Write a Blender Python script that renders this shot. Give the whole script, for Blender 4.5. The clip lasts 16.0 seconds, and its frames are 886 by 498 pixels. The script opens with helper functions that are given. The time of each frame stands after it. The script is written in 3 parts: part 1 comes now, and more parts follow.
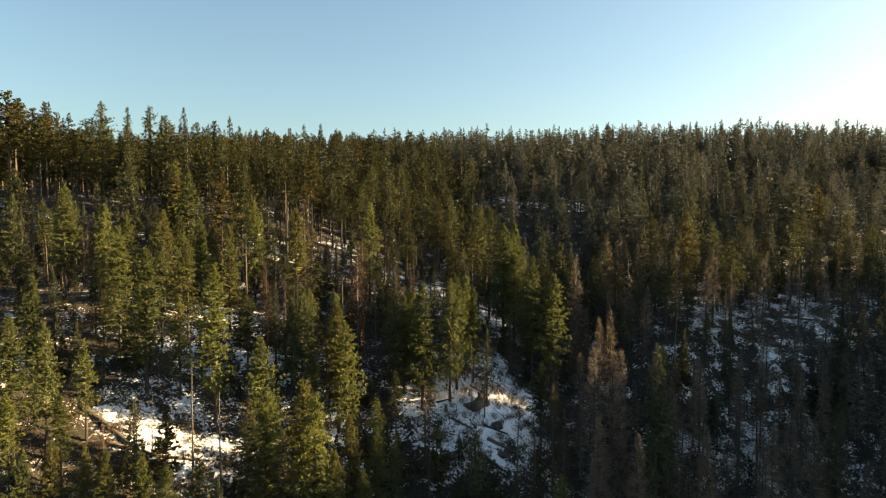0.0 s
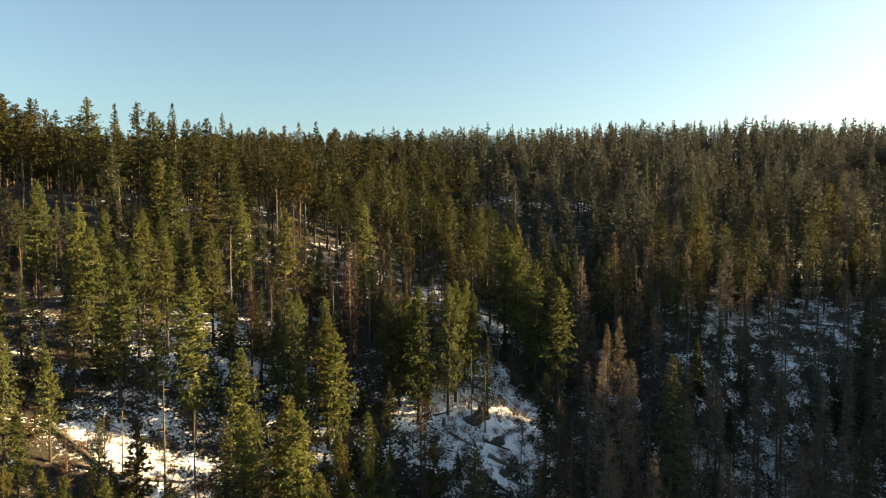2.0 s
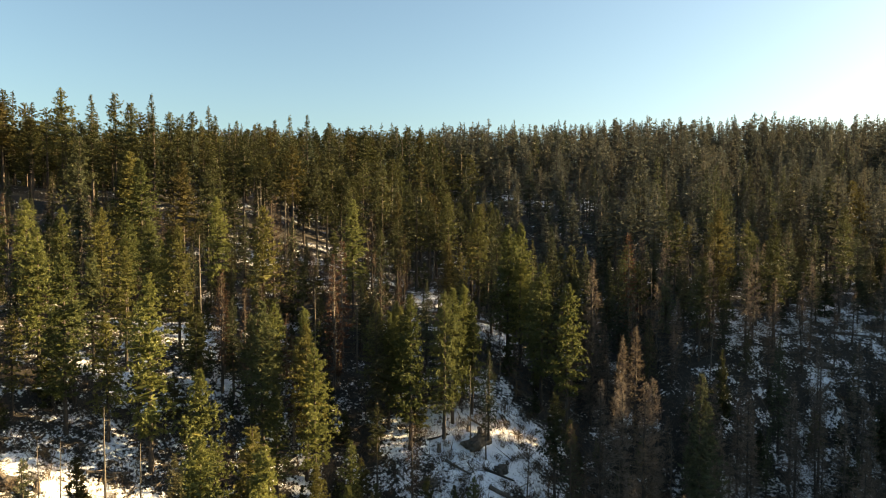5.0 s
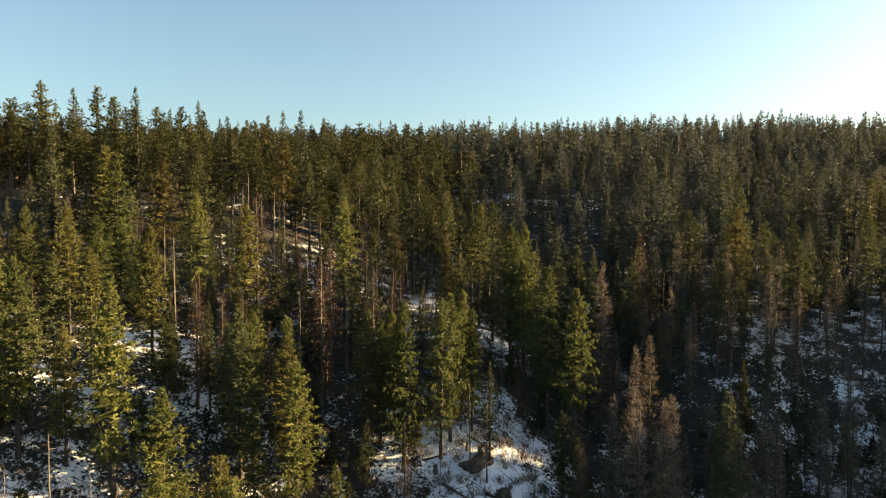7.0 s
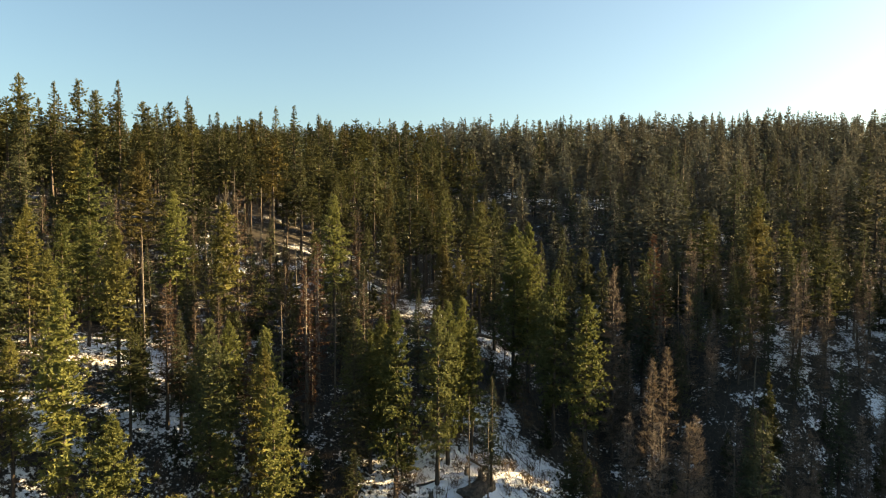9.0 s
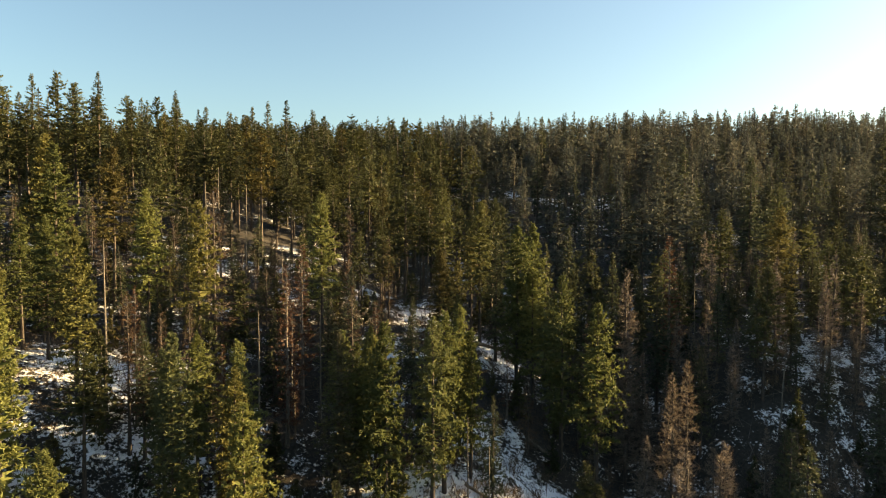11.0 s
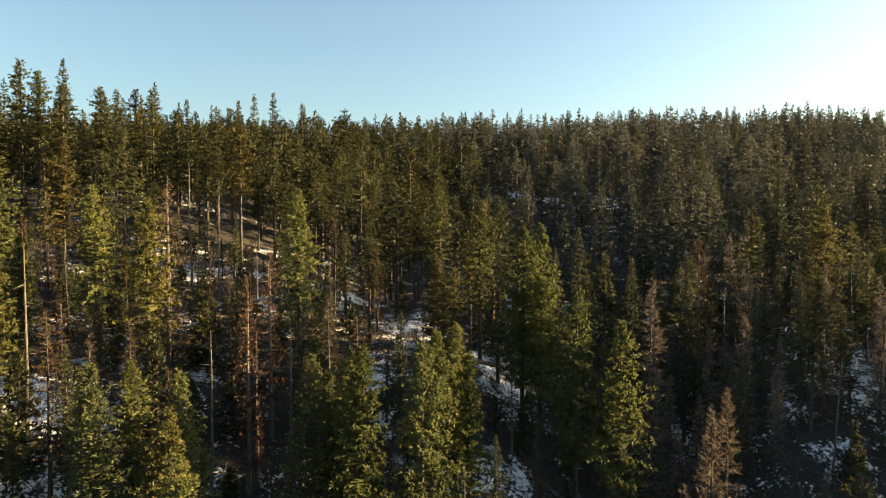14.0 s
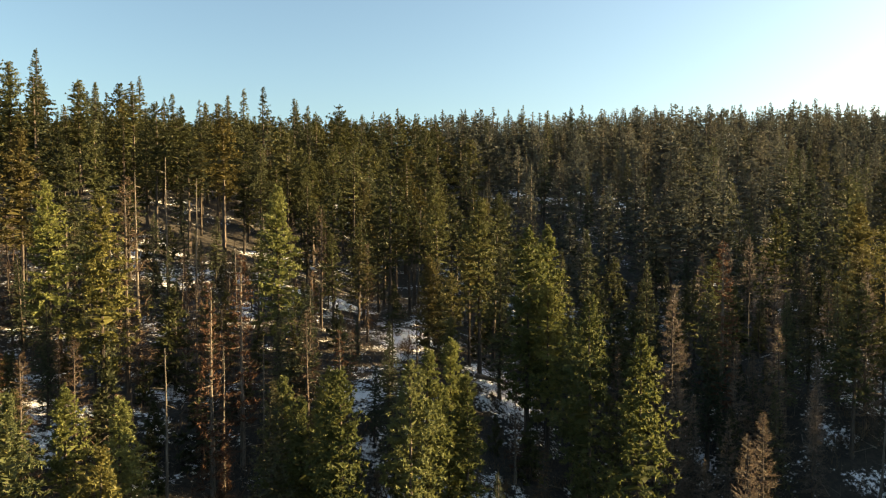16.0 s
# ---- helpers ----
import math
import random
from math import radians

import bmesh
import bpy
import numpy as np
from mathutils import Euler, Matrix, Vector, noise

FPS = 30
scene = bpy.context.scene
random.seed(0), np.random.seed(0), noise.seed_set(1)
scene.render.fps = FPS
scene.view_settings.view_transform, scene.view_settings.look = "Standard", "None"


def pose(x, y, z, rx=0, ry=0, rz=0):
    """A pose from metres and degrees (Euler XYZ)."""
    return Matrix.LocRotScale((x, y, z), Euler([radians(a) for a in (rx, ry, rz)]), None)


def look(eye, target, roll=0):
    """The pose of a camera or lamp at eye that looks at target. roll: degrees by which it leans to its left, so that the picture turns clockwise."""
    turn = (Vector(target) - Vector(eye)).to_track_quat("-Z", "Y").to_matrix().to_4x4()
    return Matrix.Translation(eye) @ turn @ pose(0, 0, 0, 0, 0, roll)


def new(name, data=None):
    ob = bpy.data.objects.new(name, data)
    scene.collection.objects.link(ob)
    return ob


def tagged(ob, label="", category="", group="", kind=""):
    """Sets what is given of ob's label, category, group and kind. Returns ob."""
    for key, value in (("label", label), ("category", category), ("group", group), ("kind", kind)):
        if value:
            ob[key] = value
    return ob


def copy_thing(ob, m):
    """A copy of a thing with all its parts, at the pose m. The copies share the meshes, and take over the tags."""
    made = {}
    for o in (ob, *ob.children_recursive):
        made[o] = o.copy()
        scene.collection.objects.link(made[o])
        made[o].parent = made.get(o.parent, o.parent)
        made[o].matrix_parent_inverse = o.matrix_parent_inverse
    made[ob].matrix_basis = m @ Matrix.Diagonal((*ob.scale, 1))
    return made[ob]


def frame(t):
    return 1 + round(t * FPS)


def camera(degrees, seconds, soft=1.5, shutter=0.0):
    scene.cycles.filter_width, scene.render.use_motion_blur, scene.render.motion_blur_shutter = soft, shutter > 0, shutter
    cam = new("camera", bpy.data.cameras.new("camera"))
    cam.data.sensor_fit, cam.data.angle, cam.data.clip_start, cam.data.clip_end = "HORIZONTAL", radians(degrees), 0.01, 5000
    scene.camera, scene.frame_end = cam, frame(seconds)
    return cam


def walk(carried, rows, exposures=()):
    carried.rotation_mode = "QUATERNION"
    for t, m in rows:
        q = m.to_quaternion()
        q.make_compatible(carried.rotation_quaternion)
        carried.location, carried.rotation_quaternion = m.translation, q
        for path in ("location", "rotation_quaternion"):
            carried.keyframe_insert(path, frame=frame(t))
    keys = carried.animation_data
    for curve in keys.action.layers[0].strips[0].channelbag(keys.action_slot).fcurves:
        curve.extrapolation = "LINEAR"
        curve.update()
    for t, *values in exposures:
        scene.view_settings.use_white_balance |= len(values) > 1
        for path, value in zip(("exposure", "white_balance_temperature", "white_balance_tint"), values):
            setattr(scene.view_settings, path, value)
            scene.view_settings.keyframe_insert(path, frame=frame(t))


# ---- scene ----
cam = camera(68.0, 16.0, soft=1.1)
METRES, EYE, TILT, LEAN, TURN = 50.0, 40.0, -2.41, 0.0, 0.0
ROWS = [
    (0.0, 0.0000, 0.0000, 0.0000, 0.000, 0.000, 0.000),
    (0.5, 0.0017, 0.0273, 0.0016, 0.011, 0.006, -0.000),
    (1.0, 0.0034, 0.0553, 0.0029, 0.023, 0.011, -0.010),
    (1.5, 0.0052, 0.0838, 0.0041, 0.045, 0.034, -0.010),
    (2.0, 0.0074, 0.1132, 0.0055, 0.057, 0.028, -0.010),
    (2.5, 0.0097, 0.1427, 0.0071, 0.062, 0.017, -0.020),
    (3.0, 0.0115, 0.1732, 0.0085, 0.068, 0.006, -0.020),
    (3.5, 0.0135, 0.2036, 0.0096, 0.079, -0.006, -0.030),
    (4.0, 0.0153, 0.2346, 0.0107, 0.096, -0.006, -0.040),
    (6.5, 0.0246, 0.3916, 0.0176, 0.170, -0.079, -0.080),
    (7.0, 0.0265, 0.4234, 0.0185, 0.193, -0.074, -0.070),
    (7.5, 0.0283, 0.4554, 0.0196, 0.215, -0.074, -0.070),
    (8.0, 0.0302, 0.4875, 0.0210, 0.232, -0.074, -0.060),
    (8.5, 0.0319, 0.5195, 0.0217, 0.255, -0.057, -0.060),
    (9.0, 0.0339, 0.5513, 0.0230, 0.278, -0.051, -0.080),
    (11.5, 0.0429, 0.7098, 0.0306, 0.335, -0.068, -0.100),
    (12.0, 0.0448, 0.7419, 0.0318, 0.346, -0.051, -0.100),
    (12.5, 0.0468, 0.7738, 0.0333, 0.363, -0.051, -0.110),
    (13.0, 0.0486, 0.8058, 0.0347, 0.380, -0.045, -0.100),
    (13.5, 0.0506, 0.8378, 0.0359, 0.403, -0.028, -0.120),
    (14.0, 0.0526, 0.8698, 0.0372, 0.420, -0.006, -0.110),
    (14.5, 0.0545, 0.9018, 0.0383, 0.431, 0.011, -0.100),
    (15.0, 0.0566, 0.9336, 0.0394, 0.454, 0.028, -0.110),
    (15.5, 0.0589, 0.9653, 0.0406, 0.471, 0.045, -0.110),
    (16.0, 0.0610, 0.9973, 0.0419, 0.482, 0.051, -0.100),
]
walk(cam, [(t, pose(0, 0, EYE, TILT, LEAN, TURN) @ pose(METRES * x, METRES * y, METRES * z, 90 + pitch, roll, yaw)) for t, x, y, z, yaw, pitch, roll in ROWS],
     exposures=[(0.0, 2.53, 12600, 9), (16.0, 2.68, 13200, 9)])

# ---------------------------------------------------------------- light
SUN_AZIMUTH, SUN_ELEVATION = 77.0, 12.2        # degrees to the right of the flight, degrees up
world = bpy.data.worlds.new("sky")
scene.world = world
world.use_nodes = True
wn = world.node_tree.nodes
sky = wn.new("ShaderNodeTexSky")
sky.sky_type = "NISHITA"
sky.sun_disc = False
sky.sun_elevation, sky.sun_rotation = radians(SUN_ELEVATION), radians(SUN_AZIMUTH)
sky.altitude, sky.air_density, sky.dust_density, sky.ozone_density = 700, 1.1, 3.0, 5.5
wn["Background"].inputs["Strength"].default_value = 0.070
world.node_tree.links.new(sky.outputs["Color"], wn["Background"].inputs["Color"])
sun = new("sun", bpy.data.lights.new("sun", "SUN"))
sun.data.energy, sun.data.angle, sun.data.color = 4.6, radians(0.6), (1.0, 0.88, 0.70)
az, el = radians(SUN_AZIMUTH), radians(SUN_ELEVATION)
sun_way = Vector((math.sin(az) * math.cos(el), math.cos(az) * math.cos(el), math.sin(el)))
sun.matrix_world = look(sun_way * 300 + Vector((0, 100, 0)), (0, 100, 0))


# ---------------------------------------------------------------- materials
def node(tree, kind, **values):
    made = tree.nodes.new(kind)
    for key, value in values.items():
        made.inputs[key.replace("_", " ")].default_value = value
    return made


def mixed(tree, fac, a, b):
    m = tree.nodes.new("ShaderNodeMix")
    m.data_type = "RGBA"
    for socket, value in ((m.inputs[0], fac), (m.inputs[6], a), (m.inputs[7], b)):
        if isinstance(value, (tuple, float, int)):
            socket.default_value = (*value, 1) if isinstance(value, tuple) else value
        else:
            tree.links.new(value, socket)
    return m.outputs[2]


def maths(tree, operation, a, b=0.5, clamp=False):
    m = tree.nodes.new("ShaderNodeMath")
    m.operation, m.use_clamp = operation, clamp
    for socket, value in zip(m.inputs, (a, b)):
        if isinstance(value, (float, int)):
            socket.default_value = value
        else:
            tree.links.new(value, socket)
    return m.outputs[0]


def ranged(tree, value, low, high, to_low=0.0, to_high=1.0):
    m = tree.nodes.new("ShaderNodeMapRange")
    m.interpolation_type = "SMOOTHSTEP"
    tree.links.new(value, m.inputs["Value"])
    for key, v in (("From Min", low), ("From Max", high), ("To Min", to_low), ("To Max", to_high)):
        m.inputs[key].default_value = v
    return m.outputs["Result"]


def grain(tree, scale, detail=4.0, rough=0.6, stretch=None):
    coords = tree.nodes.new("ShaderNodeTexCoord").outputs["Object"]
    if stretch:
        mapping = tree.nodes.new("ShaderNodeMapping")
        mapping.inputs["Scale"].default_value = stretch
        tree.links.new(coords, mapping.inputs["Vector"])
        coords = mapping.outputs["Vector"]
    tex = node(tree, "ShaderNodeTexNoise", Scale=scale, Detail=detail, Roughness=rough)
    tree.links.new(coords, tex.inputs["Vector"])
    return tex.outputs["Fac"]


def blank(name):
    mat = bpy.data.materials.new(name)
    mat.use_nodes = True
    return mat, mat.node_tree, mat.node_tree.nodes["Principled BSDF"]


def leafy(name, dark, light, old, joined=False, through_light=0.16, grey=(0.066, 0.074, 0.042)):
    """Needles: a tree's own tone, a tuft's own tone, a few old yellow tufts."""
    mat, tree, shader = blank(name)
    if joined:
        attribute = tree.nodes.new("ShaderNodeAttribute")
        attribute.attribute_name = "tone"
        own = attribute.outputs["Fac"]
    else:
        own = tree.nodes.new("ShaderNodeObjectInfo").outputs["Random"]
    own = maths(tree, "POWER", own, 1.7)
    tuft = tree.nodes.new("ShaderNodeNewGeometry").outputs["Random Per Island"]
    colour = mixed(tree, maths(tree, "ADD", maths(tree, "MULTIPLY", own, 0.8), maths(tree, "MULTIPLY", tuft, 0.2)), dark, light)
    habit = maths(tree, "FRACT", maths(tree, "MULTIPLY", own, 17.3))       # some trees greyer, some more golden
    colour = mixed(tree, ranged(tree, habit, 0.65, 1.0, 0.0, 0.35), colour, grey)
    colour = mixed(tree, ranged(tree, habit, 0.25, 0.0, 0.0, 0.45), colour, old)
    colour = mixed(tree, ranged(tree, tuft, 0.88, 1.0, 0.0, 0.45), colour, old)
    tree.links.new(colour, shader.inputs["Base Color"])
    shader.inputs["Roughness"].default_value = 0.62
    shader.inputs["Specular IOR Level"].default_value = 0.06 if joined else 0.15
    glow = tree.nodes.new("ShaderNodeBsdfTranslucent")
    tree.links.new(colour, glow.inputs["Color"])
    mix = tree.nodes.new("ShaderNodeMixShader")
    mix.inputs[0].default_value = through_light
    tree.links.new(shader.outputs[0], mix.inputs[1])
    tree.links.new(glow.outputs[0], mix.inputs[2])
    tree.links.new(mix.outputs[0], tree.nodes["Material Output"].inputs["Surface"])
    return mat


def barky(name, dark, light, rough=0.9):
    mat, tree, shader = blank(name)
    furrows = grain(tree, 9.0, 5, 0.65, (1, 1, 0.16))
    patches = grain(tree, 0.9, 3)
    colour = mixed(tree, ranged(tree, furrows, 0.35, 0.65), dark, light)
    colour = mixed(tree, ranged(tree, patches, 0.5, 0.75, 0, 0.5), colour, dark)
    tree.links.new(colour, shader.inputs["Base Color"])
    shader.inputs["Roughness"].default_value = rough
    bump = node(tree, "ShaderNodeBump", Strength=0.6, Distance=0.03)
    tree.links.new(furrows, bump.inputs["Height"])
    tree.links.new(bump.outputs[0], shader.inputs["Normal"])
    return mat


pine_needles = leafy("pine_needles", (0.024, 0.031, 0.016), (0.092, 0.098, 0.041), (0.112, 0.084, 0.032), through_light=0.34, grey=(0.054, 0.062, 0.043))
# a brighter copy of the pine needles, low sunlight put into the colour
sunlit_needles = leafy("sunlit_needles", (0.058, 0.072, 0.029), (0.152, 0.164, 0.060), (0.162, 0.132, 0.048), through_light=0.36, grey=(0.080, 0.095, 0.064))
fir_needles = leafy("fir_needles", (0.030, 0.040, 0.026), (0.084, 0.094, 0.051), (0.092, 0.076, 0.038), through_light=0.25)
far_needles = leafy("far_needles", (0.020, 0.026, 0.013), (0.083, 0.086, 0.036), (0.106, 0.078, 0.029), joined=True, through_light=0.26, grey=(0.048, 0.055, 0.037))
# paler and greyer than far_needles: haze on the right side put into the colour
hazed_needles = leafy("hazed_needles", (0.045, 0.054, 0.047), (0.124, 0.130, 0.106), (0.126, 0.108, 0.078), joined=True, through_light=0.28, grey=(0.100, 0.108, 0.094))
rust_needles = leafy("rust_needles", (0.066, 0.032, 0.020), (0.112, 0.056, 0.034), (0.13, 0.092, 0.060), through_light=0.2, grey=(0.075, 0.044, 0.032))
larch_twigs = leafy("larch_twigs", (0.105, 0.082, 0.068), (0.178, 0.140, 0.112), (0.160, 0.116, 0.080), through_light=0.22, grey=(0.190, 0.160, 0.140))
brown_twigs = leafy("brown_twigs", (0.0425, 0.0263, 0.0187), (0.0892, 0.0561, 0.0357), (0.0935, 0.0553, 0.0298), through_light=0.12, grey=(0.0638, 0.0493, 0.0382))
shrub_twigs = leafy("shrub_twigs", (0.07, 0.050, 0.036), (0.14, 0.10, 0.07), (0.18, 0.13, 0.08), through_light=0.1, grey=(0.11, 0.09, 0.07))
bark = barky("bark", (0.022, 0.017, 0.014), (0.068, 0.051, 0.040))
far_bark = barky("far_bark", (0.026, 0.020, 0.016), (0.085, 0.064, 0.05))
pale_bark = barky("pale_bark", (0.045, 0.038, 0.031), (0.135, 0.115, 0.095))
grey_wood = barky("grey_wood", (0.045, 0.037, 0.030), (0.150, 0.124, 0.102))
# grey_wood darkened for logs in shade, the shade put into the colour
shade_wood = barky("shade_wood", (0.015, 0.012, 0.010), (0.06, 0.048, 0.038))

ground_snow, gt, gs = blank("ground_snow")
broad, mid, fine = grain(gt, 0.055, 3), grain(gt, 0.42, 5, 0.62), grain(gt, 3.2, 5, 0.68)
soil = mixed(gt, ranged(gt, fine, 0.35, 0.68), (0.012, 0.0095, 0.007), (0.036, 0.028, 0.019))
snow = mixed(gt, ranged(gt, grain(gt, 1.3, 4), 0.35, 0.7), (0.74, 0.76, 0.80), (0.86, 0.86, 0.86))
attribute = gt.nodes.new("ShaderNodeAttribute")
attribute.attribute_name = "open_ground"
cover = maths(gt, "ADD", maths(gt, "MULTIPLY", broad, 0.7), maths(gt, "MULTIPLY", mid, 1.0))
cover = maths(gt, "ADD", cover, maths(gt, "MULTIPLY", fine, 0.95))
cover = maths(gt, "ADD", cover, maths(gt, "MULTIPLY", attribute.outputs["Fac"], 0.25))
snowy = ranged(gt, cover, 1.44, 1.57)
gt.links.new(mixed(gt, snowy, soil, snow), gs.inputs["Base Color"])
gt.links.new(ranged(gt, snowy, 0, 1, 0.95, 0.6), gs.inputs["Roughness"])
gbump = node(gt, "ShaderNodeBump", Strength=0.8, Distance=0.25)
gt.links.new(maths(gt, "ADD", maths(gt, "MULTIPLY", snowy, 0.35), maths(gt, "MULTIPLY", fine, 0.6)), gbump.inputs["Height"])
gt.links.new(gbump.outputs[0], gs.inputs["Normal"])

# ---------------------------------------------------------------- the hillside
RISE_Y = (-3000, -200, 0, 40, 60, 75, 85, 95, 107, 120, 150, 165, 185, 205, 225, 260, 340, 400, 480, 800, 4000)
RISE_Z = (-60, -40, -14, -6, 1, 9.5, 16, 21.5, 26.0, 27.8, 28.2, 29.5, 34, 40, 45.5, 52, 67.0, 72, 64, 20, -40)
BANK_Y = (0, 60, 68, 92, 105, 118, 135, 146, 170, 182, 198, 225, 260)
BANK_K = (0.3, 0.5, 0.46, 0.25, 0.10, 0.10, 0.24, 0.33, 0.34, 0.28, 0.18, 0.05, 0.0)
OPENINGS = ((4, 83.5, 8, 8.5), (9, 90, 5, 3.5), (-32, 69.5, 6.5, 3.2), (-25, 69, 3, 4), (-2, 120, 4, 8), (8, 110, 3.5, 5), (3, 96, 6, 3), (58, 106, 2.5, 1.4), (34.5, 102, 1.6, 1.4),
            (49, 97, 2.2, 3.0), (52, 138, 4, 3), (80, 143, 8, 4), (70, 124, 9, 3), (-33, 83, 6, 3.5), (-30, 93, 6, 4), (-5, 107, 5, 2),
            (-23, 137, 4, 2.5), (-10.5, 134, 4, 2.2), (-17, 134.5, 3, 1.8), (-32, 131.5, 4, 2), (75, 168, 6, 3), (23, 236, 3, 6), (32, 227, 3.5, 8), (46, 222, 3, 7), (41, 240, 3, 5))


def hash_noise(x, y, seed):
    """Smooth value noise, about -1 to 1."""
    def lattice(i, j):
        v = np.sin(i * 127.1 + j * 311.7 + seed * 74.7) * 43758.5453
        return (v - np.floor(v)) * 2 - 1
    i, j = np.floor(x), np.floor(y)
    u, v = x - i, y - j
    u, v = u * u * (3 - 2 * u), v * v * (3 - 2 * v)
    return (lattice(i, j) * (1 - u) + lattice(i + 1, j) * u) * (1 - v) + (lattice(i, j + 1) * (1 - u) + lattice(i + 1, j + 1) * u) * v


def level(x, y):
    """Height of the ground."""
    x, y = np.asarray(x, float), np.asarray(y, float)
    z = sum(np.interp(y + d, RISE_Y, RISE_Z) for d in (-5, -2, 2, 5)) / 4
    reach = np.clip(-x - 8, 0, 42) + 0.15 * np.clip(-x - 50, 0, 200)
    z = z + np.interp(y, BANK_Y, BANK_K) * reach
    bend = 90 + 7 * np.clip((x - 28) / 15, 0, 1)
    up, down = 1 / (1 + np.exp(np.clip((bend - y) / 3.5, -50, 50))), 1 / (1 + np.exp(np.clip((y - 165) / 9, -50, 50)))
    trough = np.where(x < 25, np.exp(-((x - 25) / 11) ** 2), np.exp(-((x - 25) / 60) ** 4))
    z = z - 8.5 * trough * (1 - up) - 7.0 * np.exp(-((x - 20) / 12) ** 2) * up * down      # gully beside the spur
    z = z + 0.21 * np.clip(x - 0.72 * np.clip(y, 40, 400) - 12, 0, 110) / (1 + np.exp(np.clip((y - 138) / 10, -50, 50)))      # the valley's sunward side, raised out of view to shade the gully
    z = z + 3.0 * np.clip((x - 50) / 60, 0, 1) * np.clip((y - 250) / 60, 0, 1)      # the far ridge climbs a little
    z = z + 0.9 * hash_noise(x / 17, y / 17, 1) + 0.42 * hash_noise(x / 6.1, y / 6.1, 2)
    near = np.exp(-((y - 95) / 70) ** 4)
    return z + near * (0.16 * hash_noise(x / 2.3, y / 2.3, 3) + 0.10 * hash_noise(x / 1.05, y / 1.05, 4))


def openness(x, y):
    x, y = np.asarray(x, float), np.asarray(y, float)
    best = np.zeros_like(x)
    for cx, cy, rx, ry in OPENINGS:
        best = np.maximum(best, np.clip(1.5 - np.hypot((x - cx) / rx, (y - cy) / ry), 0, 1))
    return best


SNOWY = ((-34, 82, 24, 19, 0.50), (-4, 100, 12, 12, 0.4), (-24, 118, 28, 20, 0.22), (44, 96, 22, 18, 0.27), (64, 110, 16, 12, 0.30))


def thin_snow(x, y):
    """Broad tracts where more snow is left under the trees."""
    best = openness(x, y)
    for cx, cy, rx, ry, most in SNOWY:
        best = np.maximum(best, most * np.clip(1.7 - 1.3 * np.hypot((x - cx) / rx, (y - cy) / ry), 0, 1))
    return best


def spread(ends, steps):
    out = []
    for a, b, s in zip(ends, ends[1:], steps):
        out += list(np.arange(a, b, s))
    return np.array(out + [ends[-1]])


gx = spread((-3500, -900, -300, -120, 110, 200, 400, 900, 3500), (650, 100, 12, 0.8, 3, 10, 100, 650))
gy = spread((-3000, -500, -50, 40, 56, 135, 260, 420, 900, 4000), (625, 75, 9, 2, 0.8, 2.5, 8, 60, 620))
mx, my = np.meshgrid(gx, gy)
gverts = np.stack((mx, my, level(mx, my)), -1).reshape(-1, 3)
nx, ny = len(gx), len(gy)
corner = (np.arange(ny - 1)[:, None] * nx + np.arange(nx - 1)[None]).ravel()
gfaces = np.stack((corner, corner + 1, corner + 1 + nx, corner + nx), -1)


def mesh_of(name, verts, faces, materials, smooth=False, slots=None):
    """A mesh from arrays, all faces with the same number of corners."""
    me = bpy.data.meshes.new(name)
    verts, faces = np.asarray(verts, np.float32), np.asarray(faces, np.int32)
    me.vertices.add(len(verts))
    me.vertices.foreach_set("co", verts.ravel())
    me.loops.add(faces.size)
    me.loops.foreach_set("vertex_index", faces.ravel())
    me.polygons.add(len(faces))
    me.polygons.foreach_set("loop_start", np.arange(0, faces.size, faces.shape[1], dtype=np.int32))
    if slots is not None:
        me.polygons.foreach_set("material_index", np.asarray(slots, np.int32))
    me.polygons.foreach_set("use_smooth", np.full(len(faces), smooth))
    me.update(calc_edges=True)
    for m in materials:
        me.materials.append(m)
    return me


ground_mesh = mesh_of("ground", gverts, gfaces, [ground_snow], smooth=True)
ground_mesh.attributes.new("open_ground", "FLOAT", "POINT").data.foreach_set("value", thin_snow(gverts[:, 0], gverts[:, 1]).astype(np.float32))
tagged(new("ground", ground_mesh), "steep hillside with patchy snow over brown forest litter", "ground", kind="structure")


# ---------------------------------------------------------------- trees
def unit(v):
    return v / np.maximum(np.linalg.norm(v, axis=-1, keepdims=True), 1e-9)


def slivers(base, way, length, width, rng):
    """Slim triangles from base along way: (n, 3, 3)."""
    side = unit(np.cross(way, unit(rng.normal(size=way.shape)))) * np.reshape(width, (-1, 1)) / 2
    return np.stack((base - side, base + side, base + way * np.reshape(length, (-1, 1))), 1)


def taper(points, radii, sides):
    """A round tapered stick through the points, as triangles."""
    angle = np.arange(sides) * 2 * np.pi / sides
    along = unit(points[-1] - points[0])
    a = unit(np.cross(along, (0.3, 0.9, 0.1)))
    b = np.cross(along, a)
    ring = np.cos(angle)[:, None] * a + np.sin(angle)[:, None] * b
    rings = points[:, None] + ring[None] * np.reshape(radii, (-1, 1, 1))
    tris = []
    for lower, upper in zip(rings, rings[1:]):
        for i in range(sides):
            j = (i + 1) % sides
            tris += [(lower[i], lower[j], upper[j]), (lower[i], upper[j], upper[i])]
    return np.array(tris)


